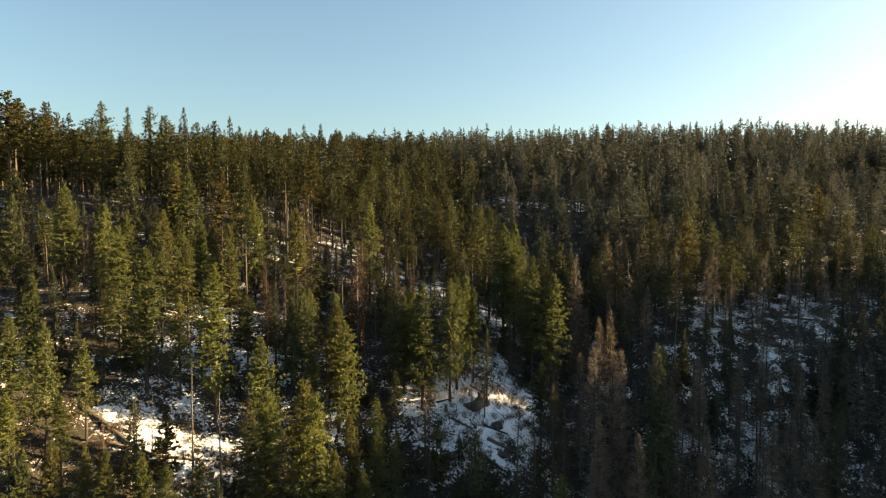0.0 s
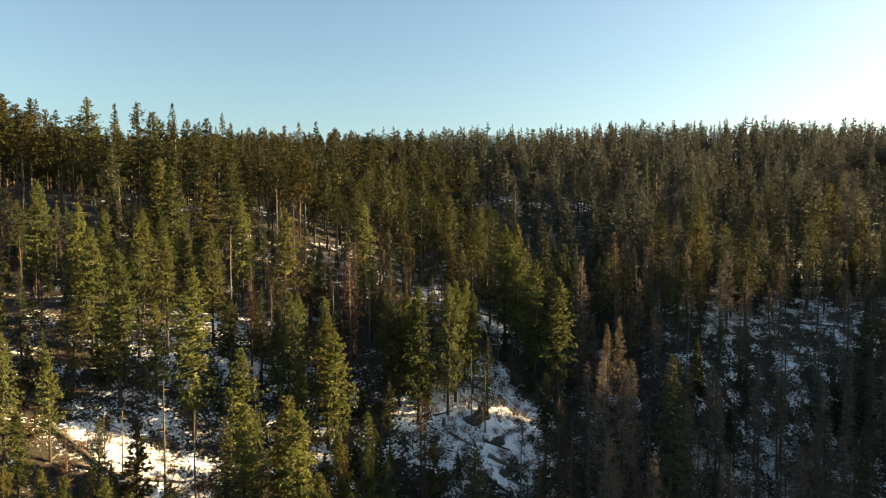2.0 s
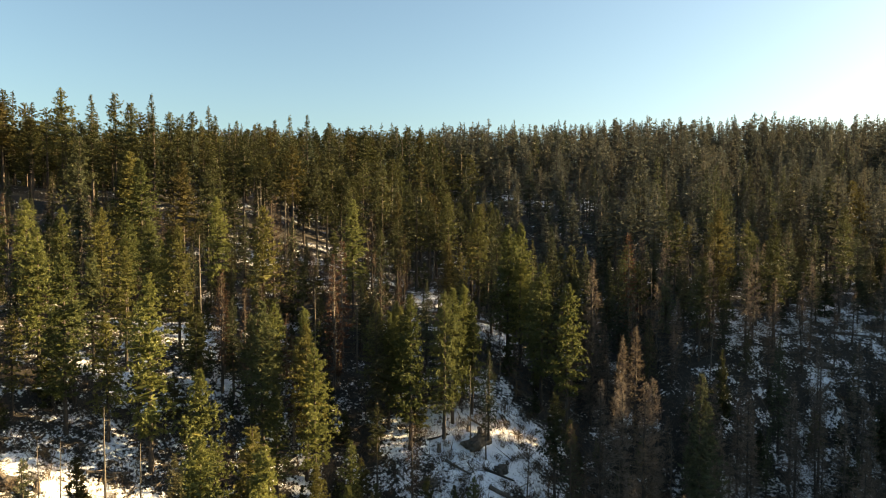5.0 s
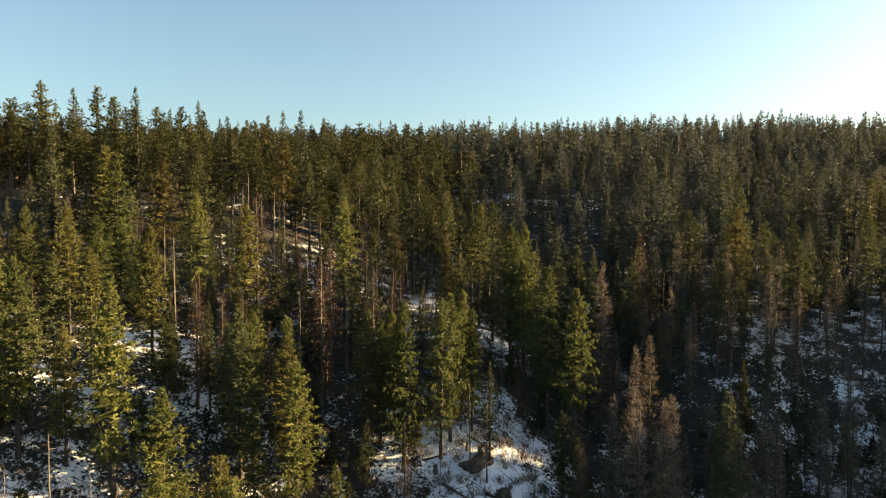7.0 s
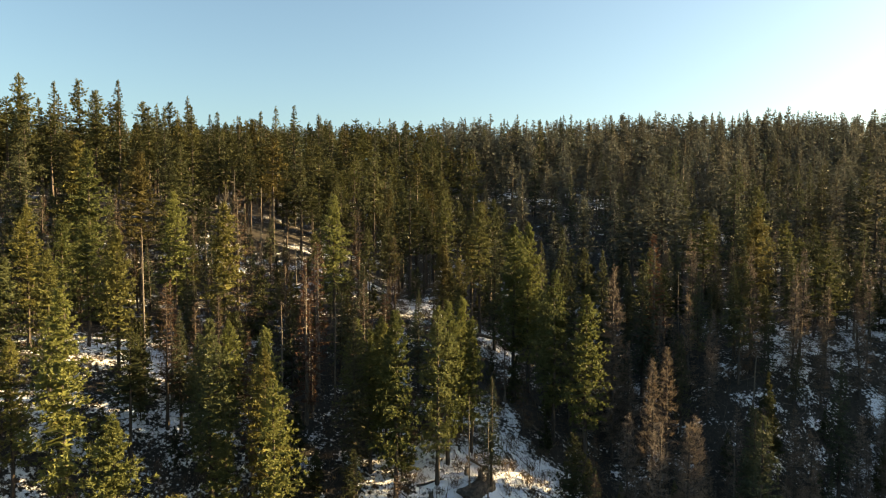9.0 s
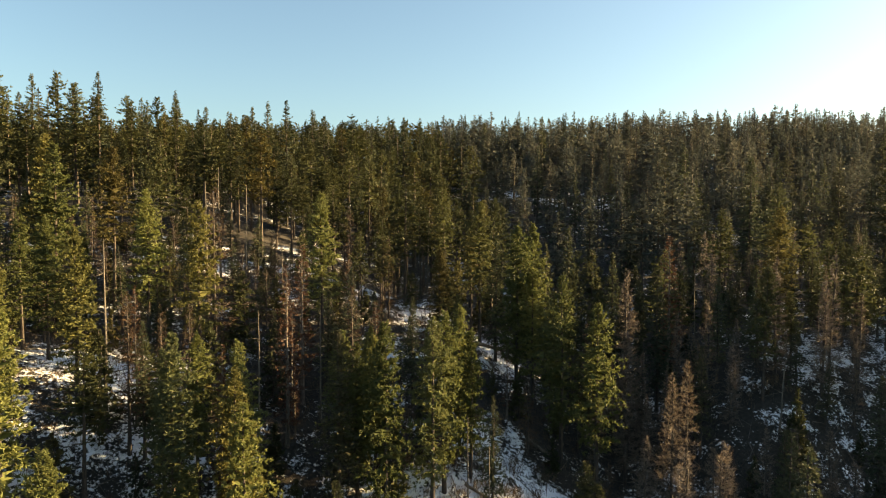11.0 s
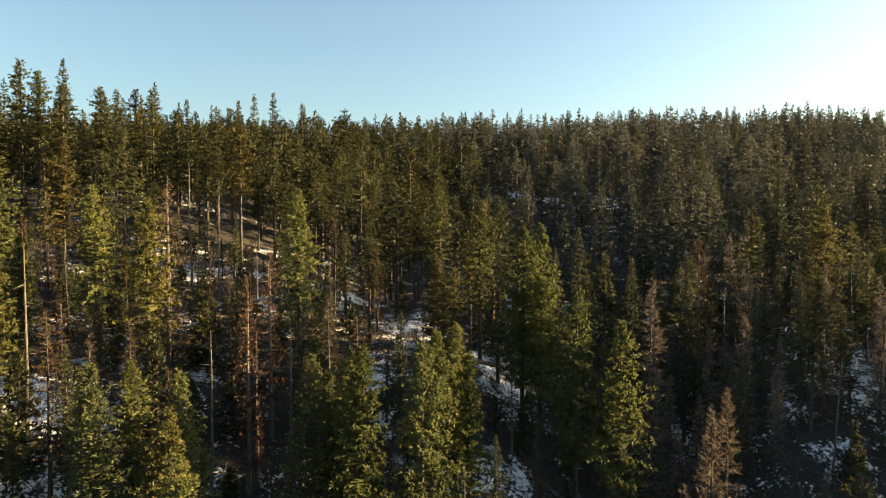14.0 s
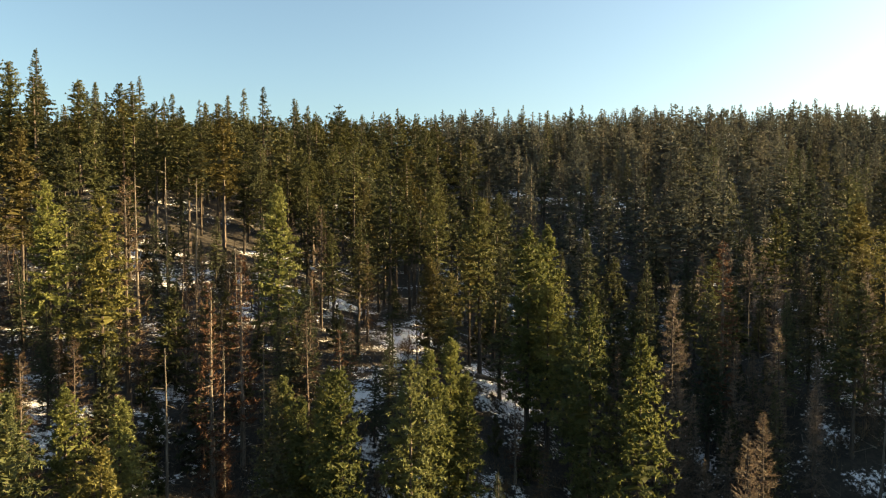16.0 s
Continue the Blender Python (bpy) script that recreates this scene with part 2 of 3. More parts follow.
# evergreens. start: bare stem; full: share of the crown over which it widens; puff: size of a needle clump; squash: its flatness
EVERGREENS = {
    "pine": dict(start=0.42, radius=0.135, full=0.80, power=0.66, step=0.47, limbs=7, clumps=4, blades=9, puff=0.40, squash=0.8, low=-0.15, high=0.75, jitter=0.42),
    "bushy": dict(start=0.26, radius=0.120, full=0.74, power=0.66, step=0.46, limbs=7, clumps=4, blades=12, puff=0.35, squash=0.85, low=-0.2, high=0.75, jitter=0.42),
    "fir": dict(start=0.16, radius=0.125, full=1.0, power=0.85, step=0.44, limbs=7, clumps=3, blades=7, puff=0.42, squash=0.45, low=-0.4, high=0.5, jitter=0.3),
    "young": dict(start=0.02, radius=0.21, full=1.0, power=0.9, step=0.34, limbs=6, clumps=2, blades=8, puff=0.40, squash=0.6, low=-0.15, high=0.6, jitter=0.3),
}
# bare or dying trees. start, radius over height, profile power, whorl step, branches, tufts, slivers in a tuft, their size, rise
BARE_CROWNS = {
    "larch": dict(start=0.12, radius=0.115, power=0.75, step=0.46, limbs=6, tufts=8, blades=2, length=0.75, width=0.055, low=-0.1, high=0.5, jitter=0.4, burst=0.6),
    "brown": dict(start=0.25, radius=0.115, power=0.7, step=0.5, limbs=5, tufts=7, blades=2, length=0.65, width=0.07, low=-0.2, high=0.45, jitter=0.5, burst=0.6),
    "rust": dict(start=0.2, radius=0.10, power=0.7, step=0.58, limbs=5, tufts=6, blades=3, length=0.55, width=0.13, low=-0.2, high=0.35, jitter=0.5, burst=0.6),
}


def whorls(start, height, step, limbs, rng):
    """Heights at which limbs leave the stem, closer together towards the top."""
    heights, z = [], start
    while z < height - 0.15:
        heights += [z] * max(3, round(limbs + rng.uniform(-1, 1)))
        z += step * rng.uniform(0.75, 1.25) * (0.45 + 0.55 * (height - z) / (height - start))
    return np.array(heights) + rng.uniform(-0.5, 0.5, len(heights)) * step


def evergreen_crown(kind, height, rng, coarse=1.0, low=1.0):
    """Needle clumps round the ends of the limbs, with their shading normals, and limb triangles."""
    c = EVERGREENS[kind]
    start = height * c["start"] * low * rng.uniform(0.75, 1.25)
    z = whorls(start, height, c["step"] * coarse ** 0.6, c["limbs"] / coarse ** 0.42, rng)
    n = len(z)
    u = np.clip((z - start) / (height - start), 0, 1)
    widen = np.clip((1.025 - u) / c["full"], 0, 1) ** c["power"] * (0.6 + 0.4 * np.clip(u / 0.2, 0, 1))
    around = rng.uniform(0, 2 * np.pi, n)
    waves = rng.uniform(0, 6.28, 4)
    uneven = 1 + 0.16 * np.sin(around + z * 0.35 + waves[0]) + 0.13 * np.sin(2 * around - z * 0.9 + waves[1]) + 0.10 * np.sin(z * 1.9 + waves[2])
    reach = height * c["radius"] * widen * uneven * (1 + c["jitter"] * rng.uniform(-1, 0.6, n)) + 0.06
    rise = c["low"] + (c["high"] - c["low"]) * u ** 1.4 + rng.uniform(-0.2, 0.2, n)
    way = np.stack((np.cos(around) * np.cos(rise), np.sin(around) * np.cos(rise), np.sin(rise)), -1)
    flank = np.stack((-np.sin(around), np.cos(around), np.zeros(n)), -1)
    root = np.stack((np.zeros(n), np.zeros(n), z), -1)
    m = c["clumps"] if coarse < 1.6 else 3 if coarse < 2.6 else 2
    s = 1.0 - 0.62 * (np.arange(m) + rng.uniform(-0.3, 0.3, (n, m))) / m
    sway = rng.uniform(-1, 1, (n, m)) * (1.25 - s) * reach[:, None] * 0.75
    centre = (root[:, None] + way[:, None] * (s * reach[:, None])[..., None] + flank[:, None] * sway[..., None]).reshape(-1, 3)
    puff = c["puff"] * coarse ** 0.58 * np.repeat(0.30 / coarse ** 0.25 + (1 - 0.30 / coarse ** 0.25) * np.clip(widen * 1.4, 0, 1), m) * rng.uniform(0.7, 1.3, n * m)
    k = max(3, round(c["blades"] / coarse ** 0.55))
    outward = unit(centre * (1, 1, 0) + np.array((0, 0, 1e-6)))
    base, size, out = np.repeat(centre, k, 0), np.repeat(puff, k), np.repeat(outward, k, 0)
    up = np.repeat(np.repeat(0.30 + 0.5 * u ** 2, m), k)[:, None] * np.array((0, 0, 1))
    lean = unit(rng.normal(size=base.shape) * (1, 1, c["squash"]) + out * 0.55 + up)
    leaf = slivers(base - lean * size[:, None] * 0.12, lean, size * rng.uniform(0.65, 1.1, len(base)), size * 0.43 * max(1.0, coarse / 2) ** 0.6 * rng.uniform(0.7, 1.3, len(base)), rng)
    shade = unit(0.36 / coarse ** 0.8 * lean + 0.9 * out + (0, 0, 0.22))
    tilt = unit(flank + np.array((0, 0, 1)) * rng.uniform(-0.9, 0.9, (n, 1))) * (0.05 + 0.15 * reach[:, None] * np.clip(u / 0.3, 0.15, 1)[:, None])
    bough = np.stack((root - tilt, root + tilt, root + way * reach[:, None] * 0.55), 1)          # dense inner spray
    tip = np.array([[0, 0, height - 0.7]] * 5) + rng.normal(size=(5, 3)) * 0.04
    leader = slivers(tip, unit(rng.normal(size=(5, 3)) * 0.16 + (0, 0, 1)), np.full(5, 0.75), np.full(5, 0.13), rng)
    leaf = np.concatenate((leaf, bough, leader))
    shade = np.concatenate((shade, unit(way + (0, 0, 0.3)), np.tile((0.0, 0.0, 1.0), (5, 1))))
    flat = np.cross(leaf[:, 1] - leaf[:, 0], leaf[:, 2] - leaf[:, 0])
    wrong = (flat * shade).sum(-1) < 0
    leaf[wrong] = leaf[wrong][:, ::-1]
    limb = slivers(root, way, reach * 0.6, np.full(n, 0.06), rng)[::3]
    return leaf, np.repeat(shade, 3, 0), limb


def bare_crown(kind, height, rng, coarse=1.0):
    """Twigs of a leafless or dying tree, with their shading normals, and limb triangles."""
    c = BARE_CROWNS[kind]
    start = height * c["start"] * rng.uniform(0.8, 1.2)
    z = whorls(start, height, c["step"] * coarse, c["limbs"] / coarse ** 0.35, rng)
    n = len(z)
    u = np.clip((z - start) / (height - start), 0, 1)
    lobes = 1 + 0.14 * np.sin(z * 1.7 + rng.uniform(0, 6)) * rng.uniform(0.4, 1)
    shape = (1.04 - u) ** c["power"] * np.clip(0.55 + u * 3.0, 0, 1)
    reach = height * c["radius"] * shape * lobes * (1 + c["jitter"] * rng.uniform(-1, 0.6, n)) + 0.08
    around = rng.uniform(0, 2 * np.pi, n)
    rise = c["low"] + (c["high"] - c["low"]) * u ** 1.3 + rng.uniform(-0.18, 0.18, n)
    way = np.stack((np.cos(around) * np.cos(rise), np.sin(around) * np.cos(rise), np.sin(rise)), -1)
    flank = np.stack((-np.sin(around), np.cos(around), np.zeros(n)), -1)
    root = np.stack((np.zeros(n), np.zeros(n), z), -1)
    tufts = max(2, round(c["tufts"] / coarse ** 0.7))
    s = 0.30 + 0.70 * (np.arange(tufts) + rng.uniform(0, 1, (n, tufts))) / tufts
    sway = rng.uniform(-1, 1, (n, tufts)) * (1.05 - s) * reach[:, None] * 0.7
    place = root[:, None] + way[:, None] * (s * reach[:, None])[..., None] + flank[:, None] * sway[..., None]
    blades = max(2, round(c["blades"] / coarse ** 0.6))
    base = np.repeat(place.reshape(-1, 3), blades, 0)
    outward = np.repeat(np.repeat(way, tufts, 0), blades, 0)
    lean = unit(outward * 0.75 + rng.normal(size=base.shape) * c["burst"] + np.array((0, 0, 0.4)))
    size = c["length"] * coarse ** 0.75 * np.repeat(np.repeat(1 - 0.66 * u, tufts), blades)
    leaf = slivers(base - lean * size[:, None] * 0.25, lean, size * rng.uniform(0.7, 1.3, len(base)), size * c["width"] / c["length"] * coarse ** 0.1 * rng.uniform(0.7, 1.3, len(base)), rng)
    leaf, shade = soft_normals(leaf)
    return leaf, shade, slivers(root, way, reach * 0.9, np.full(n, 0.08), rng)


def crown_of(kind, height, rng, coarse=1.0, low=1.0):
    return evergreen_crown(kind, height, rng, coarse, low) if kind in EVERGREENS else bare_crown(kind, height, rng, coarse)


def trunk_of(height, rng, girth=0.0105, sides=7, rings=6, top=0.985, stubs=14, stub_zone=0.45):
    f = np.linspace(0, top, rings)
    points = np.stack((np.cumsum(rng.normal(0, 0.045, rings)), np.cumsum(rng.normal(0, 0.045, rings)), f * height), -1)
    points[0] = (0, 0, -0.8)
    radii = height * girth * (1.12 - f) + 0.012
    radii[0] *= 1.25
    tris = taper(points, radii, sides)
    if stubs:
        z = rng.uniform(0.08, stub_zone, stubs) * height
        a = rng.uniform(0, 6.28, stubs)
        root = np.stack((np.interp(z, points[:, 2], points[:, 0]), np.interp(z, points[:, 2], points[:, 1]), z), -1)
        way = unit(np.stack((np.cos(a), np.sin(a), rng.uniform(-0.5, 0.25, stubs)), -1))
        tris = np.concatenate((tris, slivers(root, way, rng.uniform(0.4, 1.5, stubs), np.full(stubs, 0.06), rng)))
    return tris


def soft_normals(tris):
    """Foliage shades as a mass: corner normals lean outward from the stem. Turns each triangle outward too."""
    flat = unit(np.cross(tris[:, 1] - tris[:, 0], tris[:, 2] - tris[:, 0]))
    middle_of = tris.mean(1)
    out = unit(np.stack((middle_of[:, 0], middle_of[:, 1], 0.3 * np.hypot(middle_of[:, 0], middle_of[:, 1]) + 0.05), -1))
    wrong = (flat * out).sum(-1) < 0
    tris = tris.copy()
    tris[wrong] = tris[wrong][:, ::-1]
    flat[wrong] *= -1
    return tris, np.repeat(unit(out + 0.45 * flat), 3, 0)


def set_normals(me, normals):
    me.attributes.new("custom_normal", "FLOAT_VECTOR", "POINT").data.foreach_set("vector", np.asarray(normals, np.float32).ravel())


def tri_mesh(name, groups):
    """One mesh from groups of (triangles, material)."""
    tris = np.concatenate([g for g, _ in groups])
    slots = np.concatenate([np.full(len(g), i) for i, (g, _) in enumerate(groups)])
    return mesh_of(name, tris.reshape(-1, 3), np.arange(len(tris) * 3).reshape(-1, 3), [m for _, m in groups], slots=slots)


def part(name, mesh, parent, label=""):
    ob = new(name, mesh)
    ob.parent = parent
    return tagged(ob, label)


KINDS = {   # name, foliage, bark, variants, own height, label, group
    "pine": ("pine_tree", pine_needles, bark, 9, 22.0, "tall olive-green pine with a bare lower trunk, on the snowy slope", "pines on the slope"),
    "bushy": ("pine_tree", sunlit_needles, bark, 8, 18.0, "full-crowned pine, its olive-green brightened for low sun, on the snowy slope", "pines on the slope"),
    "fir": ("fir_tree", fir_needles, bark, 7, 22.0, "dark green fir with drooping boughs, on the snowy slope", "firs on the slope"),
    "larch": ("larch_tree", larch_twigs, bark, 6, 19.0, "leafless brown-grey larch with fine twigs, on the shaded slope", "bare larches in the gully"),
    "rust": ("dead_fir_tree", rust_needles, grey_wood, 4, 20.0, "dead fir with rust-red needles and a pale trunk", "dead red firs"),
    "brown": ("dead_pine_tree", brown_twigs, bark, 5, 19.0, "dead brown conifer with thin bare twigs, on the sunny slope", "dead brown conifers"),
    "young": ("young_fir_tree", pine_needles, bark, 4, 6.0, "small young fir branched down to the snow", "young firs"),
    "snag": ("snag", None, pale_bark, 4, 17.0, "bare pale dead trunk with broken branch stubs", "bare dead trunks"),
}
originals = {}
count = {}


def plant(kind, x, y, height, turn=0.0, wide=1.0, lean=(0.0, 0.0), coarse=1.0):
    """One tree with its foot on the ground. The first of each variant is built, the rest are copies."""
    name, foliage, wood, variants, own, label, group = KINDS[kind]
    variant = (count.get(kind, 0) % variants, coarse)
    count[kind] = count.get(kind, 0) + 1
    s = height / own
    m = pose(x, y, float(level(x, y)), lean[0], lean[1], turn) @ Matrix.Diagonal((s * wide, s * wide, s, 1))
    if (kind, variant) in originals:
        first = originals[kind, variant]
        return copy_thing(first, m @ Matrix.Diagonal((1 / first.scale[0], 1 / first.scale[1], 1 / first.scale[2], 1)))
    rng = np.random.default_rng(100 + 17 * variant[0] + len(kind) * 1000 + int(coarse * 10))
    root = tagged(new(name), label, "tree" if kind != "snag" else "dead tree", group)
    girth = {"snag": 0.0085, "larch": 0.0095, "young": 0.012}.get(kind, 0.0105)
    trunk = trunk_of(own, rng, girth, stubs=26 if kind == "snag" else 16, stub_zone=0.95 if kind == "snag" else 0.5)
    part("trunk", tri_mesh("trunk", [(trunk, wood)]), root)
    if foliage:
        leaf, leaf_normals, limb = crown_of(kind, own, rng, coarse)
        limb, limb_normals = soft_normals(limb)
        crown = tri_mesh("crown", [(leaf, foliage), (limb, wood)])
        set_normals(crown, np.concatenate((leaf_normals, limb_normals)))
        part("crown", crown, root)
    root.matrix_basis = m
    originals[kind, variant] = root
    return root


taken = {}


def free(x, y, gap):
    i, j = int(x // 6), int(y // 6)
    for a in range(i - 1, i + 2):
        for b in range(j - 1, j + 2):
            for px, py, pg in taken.get((a, b), ()):
                if (px - x) ** 2 + (py - y) ** 2 < min(gap, pg) ** 2:
                    return False
    return True


def take(x, y, gap):
    taken.setdefault((int(x // 6), int(y // 6)), []).append((x, y, gap))


# trees that stand out: kind, then x, y and the height of the top over the datum
STAND_A = [
    ("bushy", -35.1, 54.0, 20.8), ("bushy", -33.3, 55.0, 21.4), ("bushy", -23.5, 55.0, 19.2), ("fir", -19.2, 55.0, 18.3),
    ("bushy", -31.0, 56.0, 20.6), ("bushy", -29.3, 56.0, 20.1), ("bushy", -38.3, 57.0, 24.8), ("bushy", -26.6, 57.0, 19.7),
    ("bushy", -39.9, 60.0, 31.3), ("bushy", -35.4, 60.0, 24.0), ("fir", -14.8, 60.0, 20.8), ("fir", -17.9, 60.0, 23.7),
    ("bushy", -38.0, 62.0, 30.4), ("bushy", -12.1, 62.0, 23.4), ("bushy", -10.5, 62.0, 18.0), ("bushy", -16.9, 62.0, 24.0),
    ("snag", -24.3, 63.0, 26.5), ("snag", -21.7, 63.0, 23.7), ("bushy", -8.0, 64.0, 15.5), ("bushy", -13.8, 64.1, 24.4),
    ("young", -28.2, 66.0, 21.6), ("snag", -31.2, 66.0, 22.9), ("snag", -30.1, 67.0, 22.7), ("bushy", -18.9, 67.5, 28.0),
]
STAND_B = [
    ("bushy", -7.0, 68.0, 18.2), ("fir", -5.1, 69.0, 17.3), ("larch", 9.8, 70.0, 18.8), ("bushy", -44.1, 70.2, 34.3),
    ("bushy", -10.2, 71.2, 18.7), ("bushy", -33.9, 74.5, 37.0), ("bushy", -26.1, 74.5, 35.1), ("bushy", -30.5, 75.4, 31.3),
    ("fir", -45.2, 76.0, 34.4), ("fir", -42.9, 76.0, 31.6), ("bushy", -11.4, 77.0, 27.9), ("young", 1.9, 77.0, 14.7),
    ("bushy", -12.7, 79.1, 29.8), ("bushy", -39.4, 79.6, 39.3), ("bushy", -19.0, 82.1, 30.5), ("rust", -14.7, 82.2, 28.4),
    ("bushy", -35.5, 82.4, 36.8), ("snag", -0.6, 83.0, 17.8), ("bushy", -17.2, 84.0, 31.3), ("fir", -6.2, 84.0, 31.7),
    ("bushy", -2.7, 84.0, 32.2), ("bushy", -43.0, 84.0, 36.5), ("bushy", -32.8, 84.0, 37.3),
]
STAND_C = [
    ("snag", 0.9, 84.0, 18.3), ("snag", 5.4, 84.0, 23.1), ("snag", 3.8, 85.0, 24.7), ("bushy", -43.9, 85.1, 42.3),
    ("bushy", -5.1, 85.9, 30.2), ("bushy", 0.9, 86.0, 32.3), ("larch", -20.7, 86.0, 32.7), ("young", -2.2, 86.0, 23.0),
    ("fir", 5.8, 86.0, 26.0), ("young", -26.3, 87.0, 30.9), ("bushy", -6.6, 87.8, 30.9), ("bushy", -3.9, 88.0, 30.4),
    ("snag", -13.6, 88.0, 32.8), ("bushy", 1.9, 88.0, 32.5), ("bushy", -28.7, 88.0, 39.4), ("rust", -23.8, 88.0, 34.5),
    ("rust", -17.0, 89.2, 29.6), ("young", -23.7, 89.8, 29.7), ("bushy", -4.6, 90.0, 30.2), ("larch", -20.1, 90.0, 32.8),
    ("larch", -10.1, 90.0, 22.2), ("bushy", -38.4, 90.1, 41.5), ("young", -28.1, 90.2, 30.7), ("bushy", -52.0, 90.3, 45.3),
]
STAND_D = [
    ("young", -19.0, 91.8, 31.0), ("bushy", 3.3, 92.0, 32.5), ("bushy", -52.8, 92.0, 44.9), ("larch", -7.5, 92.0, 23.4),
    ("rust", -11.5, 92.0, 26.7), ("bushy", -4.7, 92.3, 30.5), ("bushy", -44.8, 93.2, 41.5),
    ("bushy", -34.6, 93.7, 40.2), ("snag", -12.3, 94.0, 31.7), ("snag", -9.8, 95.0, 32.3), ("bushy", -38.3, 95.8, 40.6),
    ("bushy", -21.5, 96.0, 41.9), ("fir", -25.5, 96.0, 34.5), ("bushy", -62.9, 96.0, 43.9), ("young", -14.5, 96.1, 30.4),
    ("rust", -11.9, 97.0, 37.7), ("young", -29.1, 97.7, 30.5), ("larch", -13.6, 98.0, 33.9), ("fir", -7.3, 98.0, 35.3),
    ("fir", -1.3, 98.0, 32.6), ("larch", -20.7, 98.3, 43.3), ("snag", -12.6, 99.0, 36.7), ("bushy", -35.9, 102.3, 38.7),
]
STAND_E = [
    ("bushy", -29.6, 103.0, 43.2), ("young", -19.8, 104.0, 34.7), ("bushy", 9.6, 104.1, 39.5), ("rust", -5.2, 105.0, 32.9),
    ("rust", -66.2, 106.1, 46.8), ("bushy", -41.6, 106.9, 48.5), ("bushy", 11.7, 107.0, 39.6), ("rust", -8.9, 107.3, 35.6),
    ("bushy", -12.0, 107.9, 43.1), ("pine", -70.2, 108.0, 48.5), ("pine", 1.3, 110.0, 36.8),
    ("snag", -26.5, 112.0, 44.9), ("pine", -46.4, 112.0, 48.8), ("fir", -53.1, 112.0, 49.8),
    ("pine", -38.0, 112.6, 48.7), ("pine", 5.1, 115.0, 38.5), ("pine", -35.2, 115.3, 47.6),
    ("pine", -55.7, 117.1, 53.0), ("larch", -5.4, 118.0, 37.8),
]
STAND_F = [
    ("fir", 1.9, 120.0, 36.5), ("snag", -25.6, 124.0, 45.1), ("larch", 19.3, 64.0, 18.9),
    ("larch", 26.8, 66.0, 18.3), ("larch", 15.9, 66.0, 20.0), ("larch", 34.7, 68.0, 18.2), ("larch", 40.0, 70.0, 18.8),
    ("fir", 42.9, 70.7, 20.1), ("larch", 13.5, 72.0, 19.5), ("fir", 24.0, 73.0, 26.3), ("larch", 26.1, 74.0, 20.9),
    ("larch", 19.9, 75.8, 25.0), ("larch", 12.9, 76.0, 21.0), ("larch", 17.6, 76.2, 25.1), ("larch", 40.9, 76.2, 18.3),
    ("fir", 13.3, 78.0, 20.8), ("larch", 21.9, 80.0, 24.2), ("larch", 32.4, 82.0, 22.4), ("fir", 27.7, 82.1, 24.3),
    ("larch", 33.6, 83.7, 18.6), ("larch", 46.4, 84.0, 20.5), ("fir", 28.4, 84.4, 23.9), ("larch", 23.0, 85.0, 22.4),
]
STAND_G = [
    ("larch", 57.7, 88.0, 22.6), ("larch", 51.6, 88.0, 21.1), ("larch", 21.5, 90.0, 26.9), ("larch", 38.1, 90.4, 16.4),
    ("young", 44.1, 90.5, 18.1), ("fir", 40.0, 90.8, 26.6), ("larch", 45.1, 92.0, 23.4), ("larch", 43.7, 92.1, 18.4),
    ("bushy", 15.6, 92.5, 32.6), ("larch", 23.8, 92.9, 27.5), ("fir", 57.1, 93.2, 30.5), ("bushy", 13.0, 96.0, 34.7),
    ("fir", 59.5, 96.0, 24.4), ("larch", 19.4, 96.7, 29.2), ("larch", 20.3, 100.0, 35.2), ("larch", 31.3, 100.0, 30.2),
    ("larch", 22.0, 100.3, 26.7), ("larch", 57.9, 102.0, 25.2), ("larch", 53.6, 104.0, 26.7), ("fir", 31.5, 105.0, 34.0),
    ("fir", 25.0, 105.0, 34.8), ("rust", 26.7, 106.6, 38.4), ("larch", 32.0, 108.0, 36.3), ("fir", 35.0, 108.0, 35.5),
]
STAND_H = [
    ("pine", 41.2, 111.3, 41.8), ("fir", 21.8, 112.0, 36.3), ("fir", 47.1, 115.0, 37.2), ("larch", 31.5, 116.8, 37.5),
    ("fir", 14.8, 118.0, 37.2), ("fir", 44.0, 120.0, 39.2), ("pine", 78.5, 120.0, 40.2), ("fir", 58.7, 125.0, 40.2),
    ("pine", 76.9, 125.0, 41.3), ("fir", 18.9, 125.0, 39.1), ("fir", 8.2, 128.0, 37.9), ("snag", -30.4, 128.0, 47.9),
    ("pine", 3.5, 130.0, 43.3), ("pine", -1.8, 132.0, 43.4), ("pine", 1.6, 136.0, 44.8), ("pine", -5.8, 140.0, 46.6),
    ("pine", -50.6, 140.0, 53.7), ("fir", -36.2, 146.0, 49.7), ("fir", -57.4, 146.5, 65.3), ("pine", 8.4, 146.7, 43.4),
    ("pine", -61.9, 147.3, 63.4), ("pine", -27.6, 148.0, 49.1), ("pine", -77.4, 150.0, 66.9), ("fir", -50.6, 150.0, 61.0),
]
